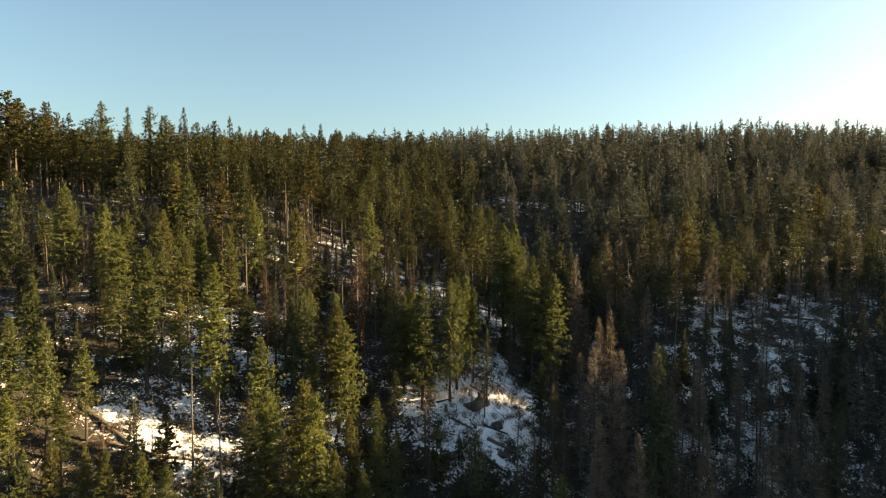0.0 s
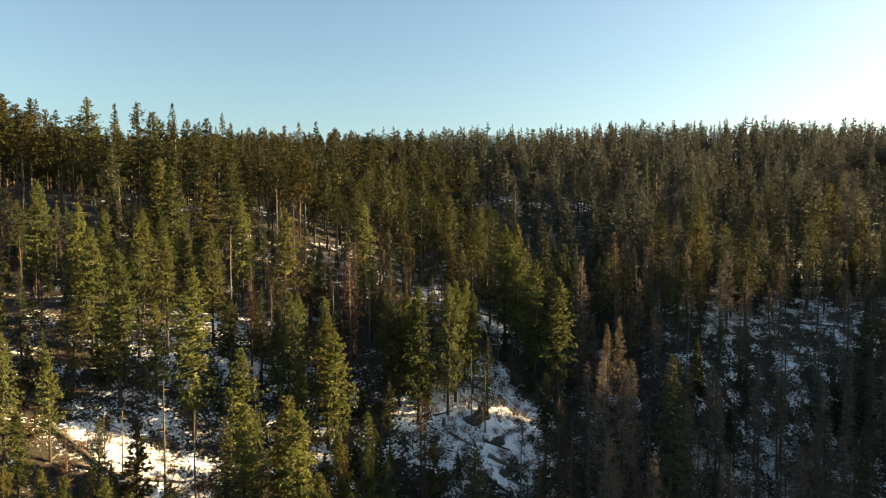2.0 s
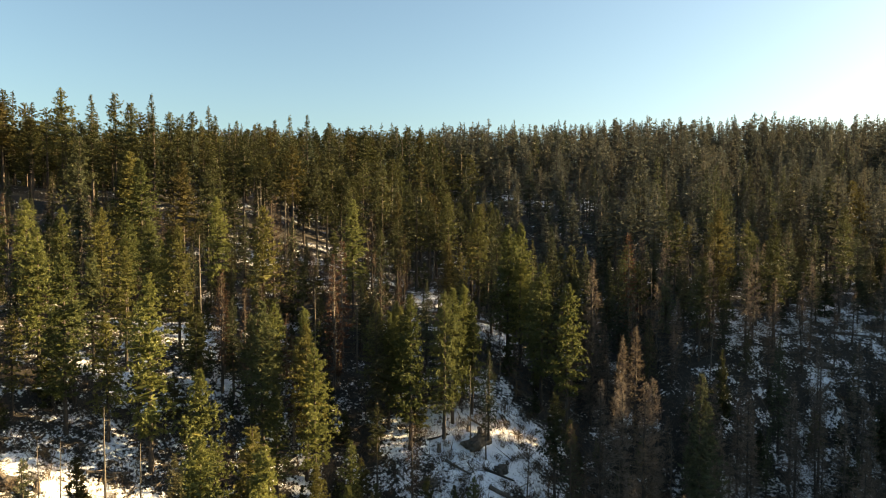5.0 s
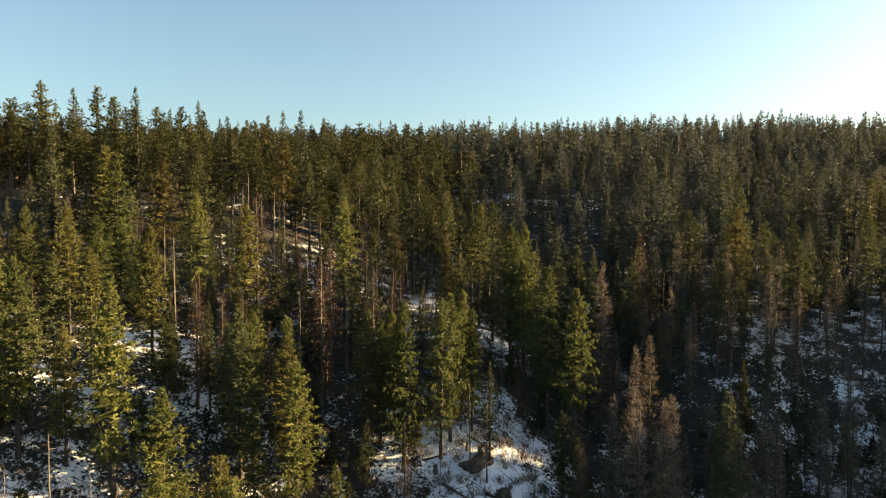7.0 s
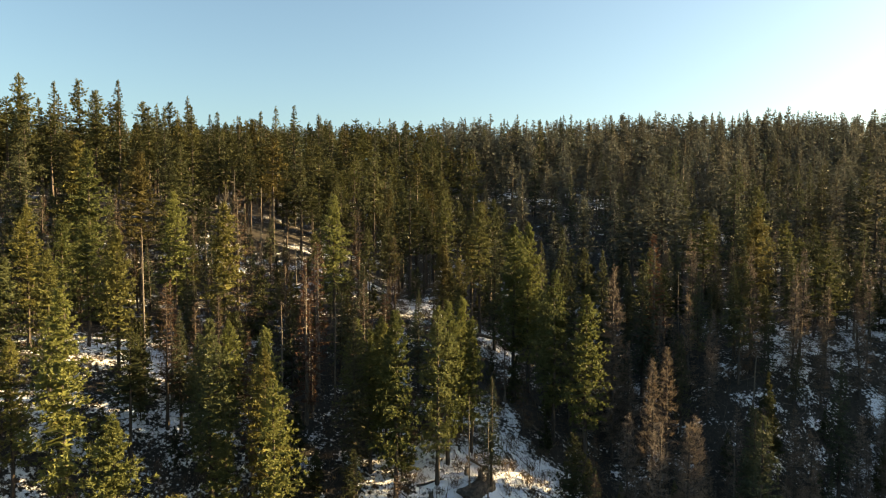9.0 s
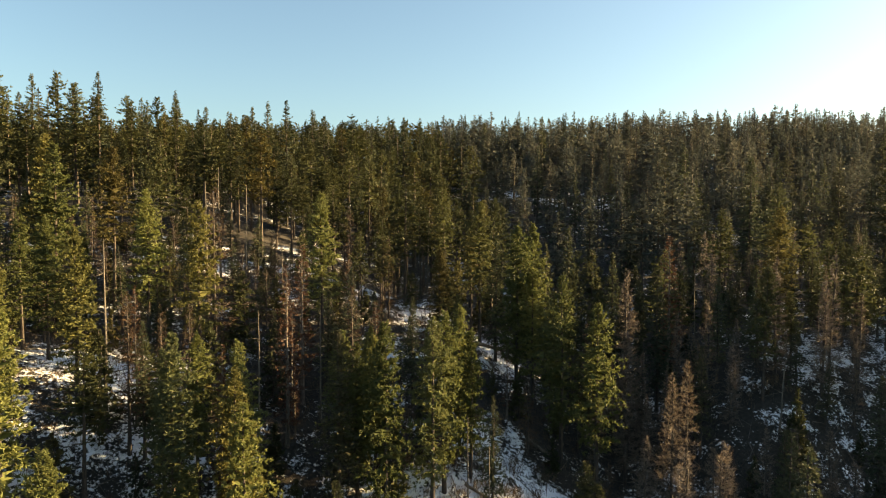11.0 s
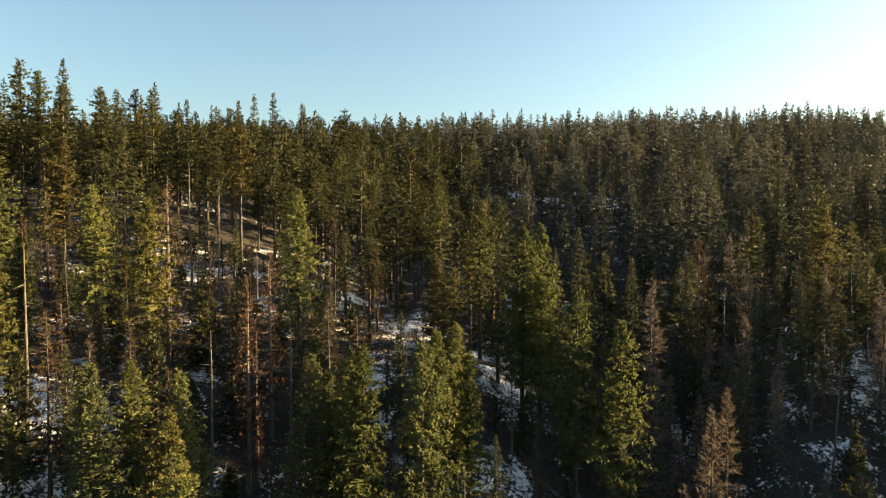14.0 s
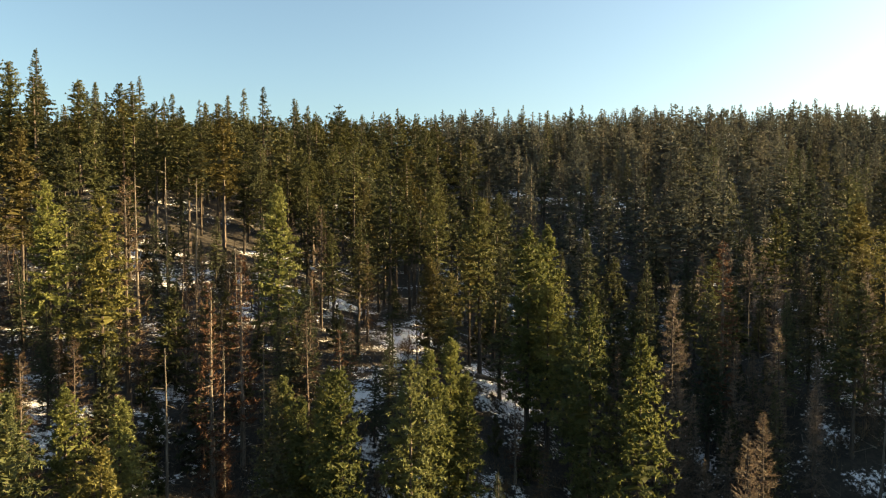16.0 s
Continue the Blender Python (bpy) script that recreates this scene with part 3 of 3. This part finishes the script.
STAND_I = [
    ("fir", -63.8, 150.0, 64.0), ("pine", -34.7, 150.0, 51.2), ("pine", -18.8, 150.0, 48.0), ("fir", -8.9, 150.0, 48.8),
    ("pine", -66.6, 150.2, 65.9), ("pine", -31.7, 152.0, 49.4), ("pine", -54.9, 153.0, 61.5), ("fir", -73.5, 154.1, 66.6),
    ("pine", -12.9, 160.0, 52.3), ("pine", -22.7, 165.0, 52.8), ("pine", -61.4, 165.0, 64.6), ("fir", -58.6, 165.0, 64.2),
    ("fir", -56.2, 170.0, 63.7), ("pine", -46.5, 172.0, 61.1), ("pine", -18.8, 175.0, 54.4), ("fir", -52.2, 178.0, 64.0),
    ("fir", -33.1, 178.9, 66.3), ("fir", -58.5, 181.3, 68.9), ("pine", -10.3, 185.0, 52.4), ("fir", -48.0, 185.0, 64.8),
    ("pine", -1.8, 185.0, 58.6), ("fir", -39.2, 186.1, 67.1), ("pine", -19.9, 190.0, 56.7), ("pine", -5.0, 190.0, 55.0),
]
STAND_J = [
    ("fir", 6.7, 190.0, 54.6), ("fir", -43.9, 190.0, 66.8), ("fir", -29.8, 190.0, 65.9), ("fir", -27.2, 192.0, 64.9),
    ("fir", -29.9, 193.0, 66.2), ("fir", -45.8, 196.3, 67.6), ("pine", -21.9, 200.0, 66.3), ("fir", -17.4, 205.0, 64.9),
    ("fir", -13.3, 210.0, 66.1), ("fir", -9.6, 212.8, 67.9), ("fir", -5.8, 225.0, 68.4), ("fir", -1.1, 250.0, 72.5),
    ("fir", 4.1, 255.0, 72.4), ("fir", -1.6, 285.9, 76.6), ("fir", 9.1, 290.1, 80.7), ("pine", 71.0, 130.0, 42.5),
    ("fir", 44.0, 140.0, 42.7), ("fir", 51.0, 140.8, 50.1), ("fir", 61.7, 145.0, 45.2), ("fir", 33.1, 145.0, 42.7),
    ("pine", 82.9, 145.0, 46.5), ("fir", 76.7, 150.0, 48.0), ("fir", 46.1, 150.8, 47.4), ("pine", 83.1, 155.9, 49.4),
]
STAND_K = [
    ("fir", 62.6, 158.9, 50.6), ("pine", 90.6, 160.0, 48.8), ("fir", 78.7, 163.1, 49.9), ("fir", 37.8, 165.0, 48.0),
    ("fir", 62.6, 165.0, 52.6), ("fir", 50.9, 170.0, 55.3), ("fir", 25.3, 170.0, 46.5), ("fir", 48.6, 175.0, 55.8),
    ("fir", 80.0, 175.0, 52.5), ("fir", 90.1, 182.2, 55.0), ("fir", 79.0, 183.7, 55.9), ("fir", 31.5, 185.0, 50.8),
    ("fir", 84.6, 200.0, 58.8), ("fir", 91.6, 201.7, 58.9), ("fir", 121.8, 216.0, 63.9), ("fir", 49.1, 230.0, 61.1),
    ("fir", 83.5, 230.0, 64.7), ("fir", 14.6, 255.0, 72.9), ("fir", 22.0, 260.0, 75.5), ("fir", 35.3, 265.0, 76.3),
    ("fir", 43.5, 270.0, 78.1), ("fir", 47.5, 270.8, 79.0), ("fir", 56.2, 280.0, 76.9), ("fir", 28.9, 280.3, 80.5),
]
STAND_L = [
    ("fir", 71.6, 307.1, 82.5), ("fir", 158.8, 309.8, 86.6), ("fir", 155.2, 332.3, 89.5), ("fir", 165.7, 337.1, 91.5),
    ("fir", 97.8, 343.9, 88.9), ("fir", 130.6, 349.1, 92.6), ("fir", 144.8, 351.6, 92.6),
]
STAND_M = [
    ("bushy", -13.6, 82.9, 31.0),
    ("bushy", -45.0, 110.7, 50.0), ("bushy", -41.4, 104.4, 38.3), ("bushy", -39.1, 107.6, 37.4), 
    ("pine", -37.7, 141.2, 56.3), ("pine", -13.5, 169.4, 49.6), ("pine", -11.4, 132.3, 45.7),
    ("bushy", -8.2, 172.8, 48.2), ("pine", 0.3, 184.8, 51.4), ("pine", 6.1, 113.4, 42.2), ("fir", 7.8, 110.0, 37.7),
    ("bushy", 11.2, 103.4, 35.0), ("bushy", 13.0, 102.3, 31.9), ("bushy", -17.0, 79.1, 32.1), ("fir", -21.8, 85.0, 32.1),
    ("bushy", 4.1, 89.6, 30.8), ("rust", -11.9, 90.7, 36.0), ("rust", -4.8, 96.8, 32.3), ("brown", -6.8, 95.7, 33.9),
]
STAND_N = [
    ("brown", -15.8, 98.6, 35.4), ("brown", -23.0, 85.0, 34.4), ("snag", -26.6, 88.4, 38.7), ("fir", 65.4, 211.4, 60.9),
    ("fir", 75.2, 194.5, 56.0), ("fir", 78.3, 195.2, 53.9), ("pine", 44.8, 119.1, 44.8), ("fir", 88.9, 186.1, 53.9),
    ("fir", 62.0, 189.3, 50.6), ("fir", 40.9, 190.0, 54.4), ("fir", 45.7, 190.8, 50.6), ("fir", 25.4, 204.0, 59.3),
    ("pine", -28.7, 192.0, 58.5), ("pine", -24.7, 146.8, 51.2), ("pine", -19.4, 164.4, 50.9), ("pine", -38.2, 126.1, 51.3),
    ("pine", -12.0, 203.7, 59.2), ("pine", -4.1, 219.1, 61.8),
]
STANDS = [STAND_A, STAND_B, STAND_C, STAND_D, STAND_E, STAND_F, STAND_G, STAND_H, STAND_I, STAND_J, STAND_K, STAND_L, STAND_M, STAND_N]


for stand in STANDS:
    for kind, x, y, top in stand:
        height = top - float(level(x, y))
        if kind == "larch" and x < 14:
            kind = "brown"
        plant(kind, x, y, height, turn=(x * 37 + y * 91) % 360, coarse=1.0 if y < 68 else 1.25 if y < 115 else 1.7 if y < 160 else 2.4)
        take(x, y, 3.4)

# the wood between them
rng = np.random.default_rng(5)
LEFT_MIX = (("pine", 0.46), ("fir", 0.66), ("brown", 0.82), ("rust", 0.88), ("snag", 0.97), ("young", 1.0))
UPPER_MIX = (("pine", 0.58), ("fir", 0.70), ("brown", 0.84), ("rust", 0.88), ("snag", 0.97), ("young", 1.0))
GULLY_MIX = (("pine", 0.03), ("fir", 0.20), ("larch", 0.90), ("rust", 0.91), ("snag", 0.97), ("young", 1.0))
RIGHT_MIX = (("pine", 0.20), ("fir", 0.76), ("larch", 0.92), ("rust", 0.93), ("snag", 0.97), ("young", 1.0))
# brown dead trees and snags, with dark firs added to deepen shade under the canopy
DIM_WOOD_MIX = (("pine", 0.06), ("fir", 0.52), ("brown", 0.78), ("rust", 0.81), ("snag", 0.85), ("young", 1.0))
TALL = {"pine": (10, 18), "bushy": (9, 15), "fir": (6, 15), "larch": (9, 16), "brown": (7, 14), "rust": (8, 14), "snag": (6, 14), "young": (2.5, 7)}
THINGS_END = 140.0


def sun_gap(x, y):
    """A break in the wood through which low sun reaches the clearing."""
    return x > 10 and abs(y - 88 - 0.231 * (x - 8)) < (3.6 if x < 30 else 2.2)


for _ in range(17000):
    y = rng.uniform(42, THINGS_END)
    x = rng.uniform(-0.72 * y - 6, 0.74 * y + 8)
    spur = x < 17 - 0.1 * (y - 85)
    dim_wood = (-34 < x < 2 and 83 < y < 113) or (x < -12 and 100 < y)
    gap = (2.7 if dim_wood and y > 100 else 4.4 if y < 95 else 3.5) if spur else 2.4 if y < 110 else 3.2
    if openness(x, y) > 0.45 or sun_gap(x, y) or not free(x, y, gap):
        continue
    roll = rng.uniform()
    kind = next(k for k, p in (DIM_WOOD_MIX if dim_wood else LEFT_MIX if spur and y < 95 else UPPER_MIX if spur else GULLY_MIX if y < 106 else RIGHT_MIX) if roll <= p)
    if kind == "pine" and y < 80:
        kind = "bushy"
    if count.get(kind, 0) >= 420:
        continue
    height = rng.uniform(*TALL[kind])
    if not spur:
        height *= 0.82
    elif dim_wood or y < 115:           # lower trees between the tall ones
        height = min((0.68 if dim_wood else 0.78) * height, 12.5)
    take(x, y, gap)
    plant(kind, x, y, height, rng.uniform(0, 360), rng.uniform(0.9, 1.3), (rng.normal() * 1.2, rng.normal() * 1.2), coarse=1.7 if y < 105 else 2.1)

for _ in range(5000):          # low growth under them
    y = rng.uniform(55, 135)
    x = rng.uniform(-0.72 * y - 4, 0.72 * y + 4)
    if openness(x, y) > 0.3 or not free(x, y, 1.7) or count.get("young", 0) >= 340:
        continue
    take(x, y, 1.7)
    plant("young", x, y, rng.triangular(1.5, 3.5, 8.0), rng.uniform(0, 360), rng.uniform(0.8, 1.3), coarse=2.0)


def joined_wood(name, places, coarse, label, seed, needles=far_needles, low=1.0, slim=2):
    """Uncountable trees as one object: place rows of x, y, height. slim: firs in five."""
    rng = np.random.default_rng(seed)
    stock = []
    for i in range(10):
        leaf, leaf_normals, limb = crown_of("fir" if i % 5 < slim else "pine", 22.0, rng, coarse, low)
        stem, stem_normals = soft_normals(trunk_of(22.0, rng, sides=4, rings=3, stubs=0))
        tris, normals = np.concatenate((leaf, stem)), np.concatenate((leaf_normals, stem_normals))
        stock.append((tris, normals, np.concatenate((np.zeros(len(leaf)), np.ones(len(stem))))))
    verts, slots, tones, shading = [], [], [], []
    for x, y, h in places:
        tris, normals, slot = stock[rng.integers(len(stock))]
        a, s, w = rng.uniform(0, 6.283), h / 22.0, rng.uniform(1.0, 1.5) * (1.15 if y > 215 else 1.0)
        turn = np.array(((math.cos(a), -math.sin(a), 0), (math.sin(a), math.cos(a), 0), (0, 0, 1)))
        verts.append((tris @ turn.T * (s * w, s * w, s) + (x, y, float(level(x, y)))).reshape(-1, 3))
        shading.append(normals @ turn.T)
        slots.append(slot)
        tones.append(np.full(len(tris) * 3, rng.uniform()))
    verts = np.concatenate(verts)
    me = mesh_of(name, verts, np.arange(len(verts)).reshape(-1, 3), [needles, far_bark], slots=np.concatenate(slots))
    set_normals(me, np.concatenate(shading))
    me.attributes.new("tone", "FLOAT", "POINT").data.foreach_set("value", np.concatenate(tones).astype(np.float32))
    return tagged(new(name, me), label, "woods", kind="stuff")


middle, shaded, far, far_left, beside = [], [], [], [], []
for _ in range(16000):
    y = rng.uniform(THINGS_END - 4, 390)
    x = rng.uniform(-0.74 * y - 8, 0.76 * y + 12)
    patch = float(hash_noise(x / 13.0, y / 13.0, 8))
    gap = (5.4 if y < 215 else 6.8 if y < 300 else 6.0) + 1.5 * patch
    if openness(x, y) > 0.45 or not free(x, y, gap):
        continue
    take(x, y, gap)
    sunny = x < 20 - 0.1 * (y - 85)
    if y < 240:
        height = rng.uniform(19, 26) if x < -0.57 * y and y < 205 else rng.uniform(13, 21) if x < -42 and y < 205 else rng.triangular(8, 14, 24)
    else:
        height = rng.triangular(14, 17, 22) + (2.0 if x > 0 else 0.0)
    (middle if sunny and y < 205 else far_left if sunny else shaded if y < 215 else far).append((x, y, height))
for _ in range(2500):          # trees added outside the view to shade it
    y = rng.uniform(50, 165)
    x = 0.74 * y + 8 + rng.uniform(0, 125)
    if free(x, y, 4.6) and not sun_gap(x, y):
        take(x, y, 4.6)
        beside.append((x, y, rng.uniform(10, 16)))
joined_wood("hillside_woods", middle, 2.2, "dense sunlit olive-green conifers higher on the slope", 21)
joined_wood("ridge_woods", far_left, 4.2, "olive-green conifers up to the skyline", 24, low=0.6)
joined_wood("shaded_woods", shaded, 2.6, "dense conifers on the shaded slope, their grey-green paled for haze", 25, hazed_needles, 0.7, 3)
joined_wood("far_woods", far, 4.2, "conifer woods along the far ridge, their grey-green paled for haze", 22, hazed_needles, 0.4, 3)
joined_wood("side_woods", beside, 5.0, "conifer woods added out of view beside the valley to shade it", 23, hazed_needles)


# ---------------------------------------------------------------- on the ground
def fallen_log(x1, y1, x2, y2, radius, wood=grey_wood, sink=0.3):
    """A trunk that lies on the snow, with broken stubs."""
    rng = np.random.default_rng(int(abs(x1 * 31 + y1 * 17)))
    n = 7
    f = np.linspace(0, 1, n)
    px, py = x1 + (x2 - x1) * f, y1 + (y2 - y1) * f
    line = np.polyval(np.polyfit(f, level(px, py), 1), f) + radius * (1 - sink)
    line += max(0, float(np.max(level(px, py) - line)))
    points = np.stack((px + rng.normal(0, 0.04, n), py + rng.normal(0, 0.04, n), line), -1)
    tris = taper(points, radius * (1.1 - 0.55 * f), 8)
    centre = points.mean(0)
    ob = new("fallen_log", tri_mesh("fallen_log", [(tris - centre, wood)]))
    ob.location = centre
    for g in rng.uniform(0.25, 0.95, 6):
        root = np.array([np.interp(g, f, points[:, i]) for i in range(3)]) - centre
        tip = root + unit(rng.normal(size=3) + (0, 0, 0.7)) * rng.uniform(0.4, 1.1)
        part("branch_stub", tri_mesh("branch_stub", [(taper(np.array((root, tip)), np.array((0.045, 0.015)), 5), wood)]), ob)
    return tagged(ob, "weathered grey fallen trunk lying on the snow" if wood is grey_wood else "fallen trunk lying on the snow, its wood darkened for shade", "log", "fallen trunks")


for row in ((-38.4, 69.2, -31.9, 67.0, 0.28), (-34.2, 66.4, -28.7, 67.6, 0.20), (-28.6, 67.8, -25.2, 69.8, 0.17), (-41.4, 70.9, -37.3, 71.6, 0.2), (-26.6, 66.9, -25.6, 69.3, 0.13),
            (5.5, 80.5, 9.4, 79.6, 0.22), (9.8, 97.0, 12.0, 96.1, 0.2), (1.0, 83.1, 3.8, 81.6, 0.15), (5.8, 112.5, 9.2, 113.4, 0.24), (-3.0, 79.8, 0.6, 80.8, 0.14),
            (3.6, 88.8, 6.3, 87.7, 0.13), (47.0, 96.0, 50.5, 98.5, 0.2), (55.0, 106.5, 61.0, 105.0, 0.2), (-30.5, 71.6, -27.5, 73.4, 0.14)):
    fallen_log(*row)
for row in ((4.2, 78.4, 8.0, 76.4, 0.2), (5.2, 82.6, 8.3, 82.0, 0.16), (-5.0, 76.9, -2.2, 78.4, 0.15), (-1.0, 85.5, 1.5, 86.4, 0.12)):
    fallen_log(*row, shade_wood)

rock_grey, rt, rs = blank("rock_grey")
rock_grain = grain(rt, 2.6, 6, 0.7)
rt.links.new(mixed(rt, ranged(rt, rock_grain, 0.3, 0.7), (0.022, 0.018, 0.015), (0.10, 0.085, 0.07)), rs.inputs["Base Color"])
rs.inputs["Roughness"].default_value = 0.9
rb = node(rt, "ShaderNodeBump", Strength=0.8, Distance=0.15)
rt.links.new(rock_grain, rb.inputs["Height"])
rt.links.new(rb.outputs[0], rs.inputs["Normal"])


def boulder(x, y, wide, deep, high, seed, name="boulder"):
    bm = bmesh.new()
    bmesh.ops.create_icosphere(bm, subdivisions=3, radius=1.0)
    for v in bm.verts:
        n = noise.noise(v.co * 1.3 + Vector((seed * 3.1, 0, 0))) * 0.45 + noise.noise(v.co * 3.7 + Vector((0, seed, 0))) * 0.3 + noise.noise(v.co * 9.0 + Vector((seed, 0, 0))) * 0.12
        v.co *= 1 + n
        v.co = Vector((v.co.x * wide, v.co.y * deep, v.co.z * high))
    me = bpy.data.meshes.new(name)
    bm.to_mesh(me)
    bm.free()
    me.materials.append(rock_grey)
    ob = new(name, me)
    ob.matrix_basis = pose(x, y, float(level(x, y)) + 0.1 * high, 0, 0, seed * 47 % 360)
    return tagged(ob, "dark brown rock outcrop breaking through the snow", "rock", "rocks in the clearing")


for i, row in enumerate(((4.7, 85.9, 2.2, 0.9, 0.75), (6.9, 83.0, 0.9, 0.7, 0.5), (7.2, 79.0, 0.9, 0.6, 0.35), (-0.7, 80.3, 1.0, 0.7, 0.5),
                         (-35.2, 68.2, 0.8, 0.6, 0.4), (-29.0, 66.6, 0.9, 0.5, 0.4), (46.2, 93.4, 1.0, 0.8, 0.5), (51.0, 100.5, 1.1, 0.7, 0.5))):
    boulder(*row, i + 1)

first_stump = None
for i, (x, y, s) in enumerate(((4.9, 86.9, 1.0), (3.6, 87.2, 0.7), (-33.0, 68.6, 0.9), (-29.6, 69.5, 0.8), (0.4, 84.4, 0.8))):
    m = pose(x, y, float(level(x, y)), 3, -4, 70 * i) @ Matrix.Scale(s, 4)
    if first_stump:
        copy_thing(first_stump, m)
        continue
    rng = np.random.default_rng(77)
    bole = taper(np.array(((0, 0, -0.3), (0.02, 0, 0.25), (0.03, 0.02, 0.8))), np.array((0.42, 0.27, 0.24)), 9)
    rim = bole[-18:][:, 1:].reshape(-1, 3)
    shards = slivers(rim, unit(rng.normal(size=rim.shape) * 0.15 + (0, 0, 1)), rng.uniform(0.08, 0.45, len(rim)), np.full(len(rim), 0.14), rng)
    first_stump = tagged(new("stump", tri_mesh("stump", [(np.concatenate((bole, shards)), grey_wood)])), "splintered reddish-brown tree stump in the snow", "stump", "stumps in the clearings")
    first_stump.matrix_basis = m

shrub_kinds = []
shrubs = 0
rng = np.random.default_rng(31)
for _ in range(4000):
    cx, cy, rx, ry = OPENINGS[rng.integers(0, 12) if shrubs > 110 else 0]
    a, r = rng.uniform(0, 6.283), rng.uniform(0.1, 1.35)
    x, y = cx + rx * r * math.cos(a), cy + ry * r * math.sin(a)
    if shrubs >= 230 or not free(x, y, 0.9):
        continue
    take(x, y, 0.9)
    shrubs += 1
    s = rng.uniform(0.5, 1.5)
    m = pose(x, y, float(level(x, y)), 0, 0, rng.uniform(0, 360)) @ Matrix.Diagonal((s, s, s * rng.uniform(0.7, 1.3), 1))
    if len(shrub_kinds) == 5:
        copy_thing(shrub_kinds[shrubs % 5], m)
        continue
    k = 46
    foot = np.stack((rng.normal(0, 0.22, k), rng.normal(0, 0.22, k), np.full(k, -0.1)), -1)
    way = unit(np.stack((rng.normal(0, 0.45, k), rng.normal(0, 0.45, k), np.ones(k)), -1))
    stems = slivers(foot, way, rng.uniform(0.5, 1.25, k), np.full(k, 0.035), rng)
    twig_root = np.repeat(foot + way * rng.uniform(0.3, 0.8, (k, 1)), 3, 0)
    twigs = slivers(twig_root, unit(rng.normal(size=twig_root.shape) + (0, 0, 0.6)), rng.uniform(0.15, 0.45, len(twig_root)), np.full(len(twig_root), 0.03), rng)
    ob = tagged(new("shrub", tri_mesh("shrub", [(np.concatenate((stems, twigs)), shrub_twigs)])), "leafless brown shrub poking out of the snow", "shrub", "bare shrubs")
    ob.matrix_basis = m
    ob.scale = (1, 1, 1)
    ob.matrix_basis = pose(x, y, float(level(x, y)))
    shrub_kinds.append(ob)


def scattered(name, n, make, material, label, seed):
    """Countless small pieces over the near slope, as one object."""
    rng = np.random.default_rng(seed)
    y = rng.uniform(52, 140, n)
    x = rng.uniform(-0.72, 0.72, n) * y
    foot = np.stack((x, y, level(x, y)), -1)
    return tagged(new(name, tri_mesh(name, [(make(foot, rng), material)])), label, "brush", kind="stuff")


def brush_of(foot, rng):
    k = 9
    base = np.repeat(foot, k, 0) + np.concatenate((rng.normal(0, 0.28, (len(foot) * k, 2)), np.full((len(foot) * k, 1), -0.05)), 1)
    size = np.repeat(rng.uniform(0.35, 1.2, len(foot)), k)
    way = unit(np.concatenate((rng.normal(0, 0.5, (len(base), 2)), np.ones((len(base), 1))), 1))
    return slivers(base, way, size * rng.uniform(0.5, 1.1, len(base)), np.full(len(base), 0.05), rng)


def sticks_of(foot, rng):
    a = rng.uniform(0, 6.283, len(foot))
    length = rng.uniform(0.6, 3.2, len(foot))
    end = foot[:, :2] + np.stack((np.cos(a), np.sin(a)), -1) * length[:, None]
    tip = np.concatenate((end, (level(end[:, 0], end[:, 1]) + 0.12)[:, None]), 1)
    start = foot + (0, 0, 0.06)
    return slivers(start, unit(tip - start), length, rng.uniform(0.06, 0.16, len(foot)), rng)


scattered("undergrowth", 9500, brush_of, shrub_twigs, "low leafless brown brush over snow and litter", 41)
scattered("fallen_sticks", 4500, sticks_of, grey_wood, "broken branches strewn over the snow", 42)
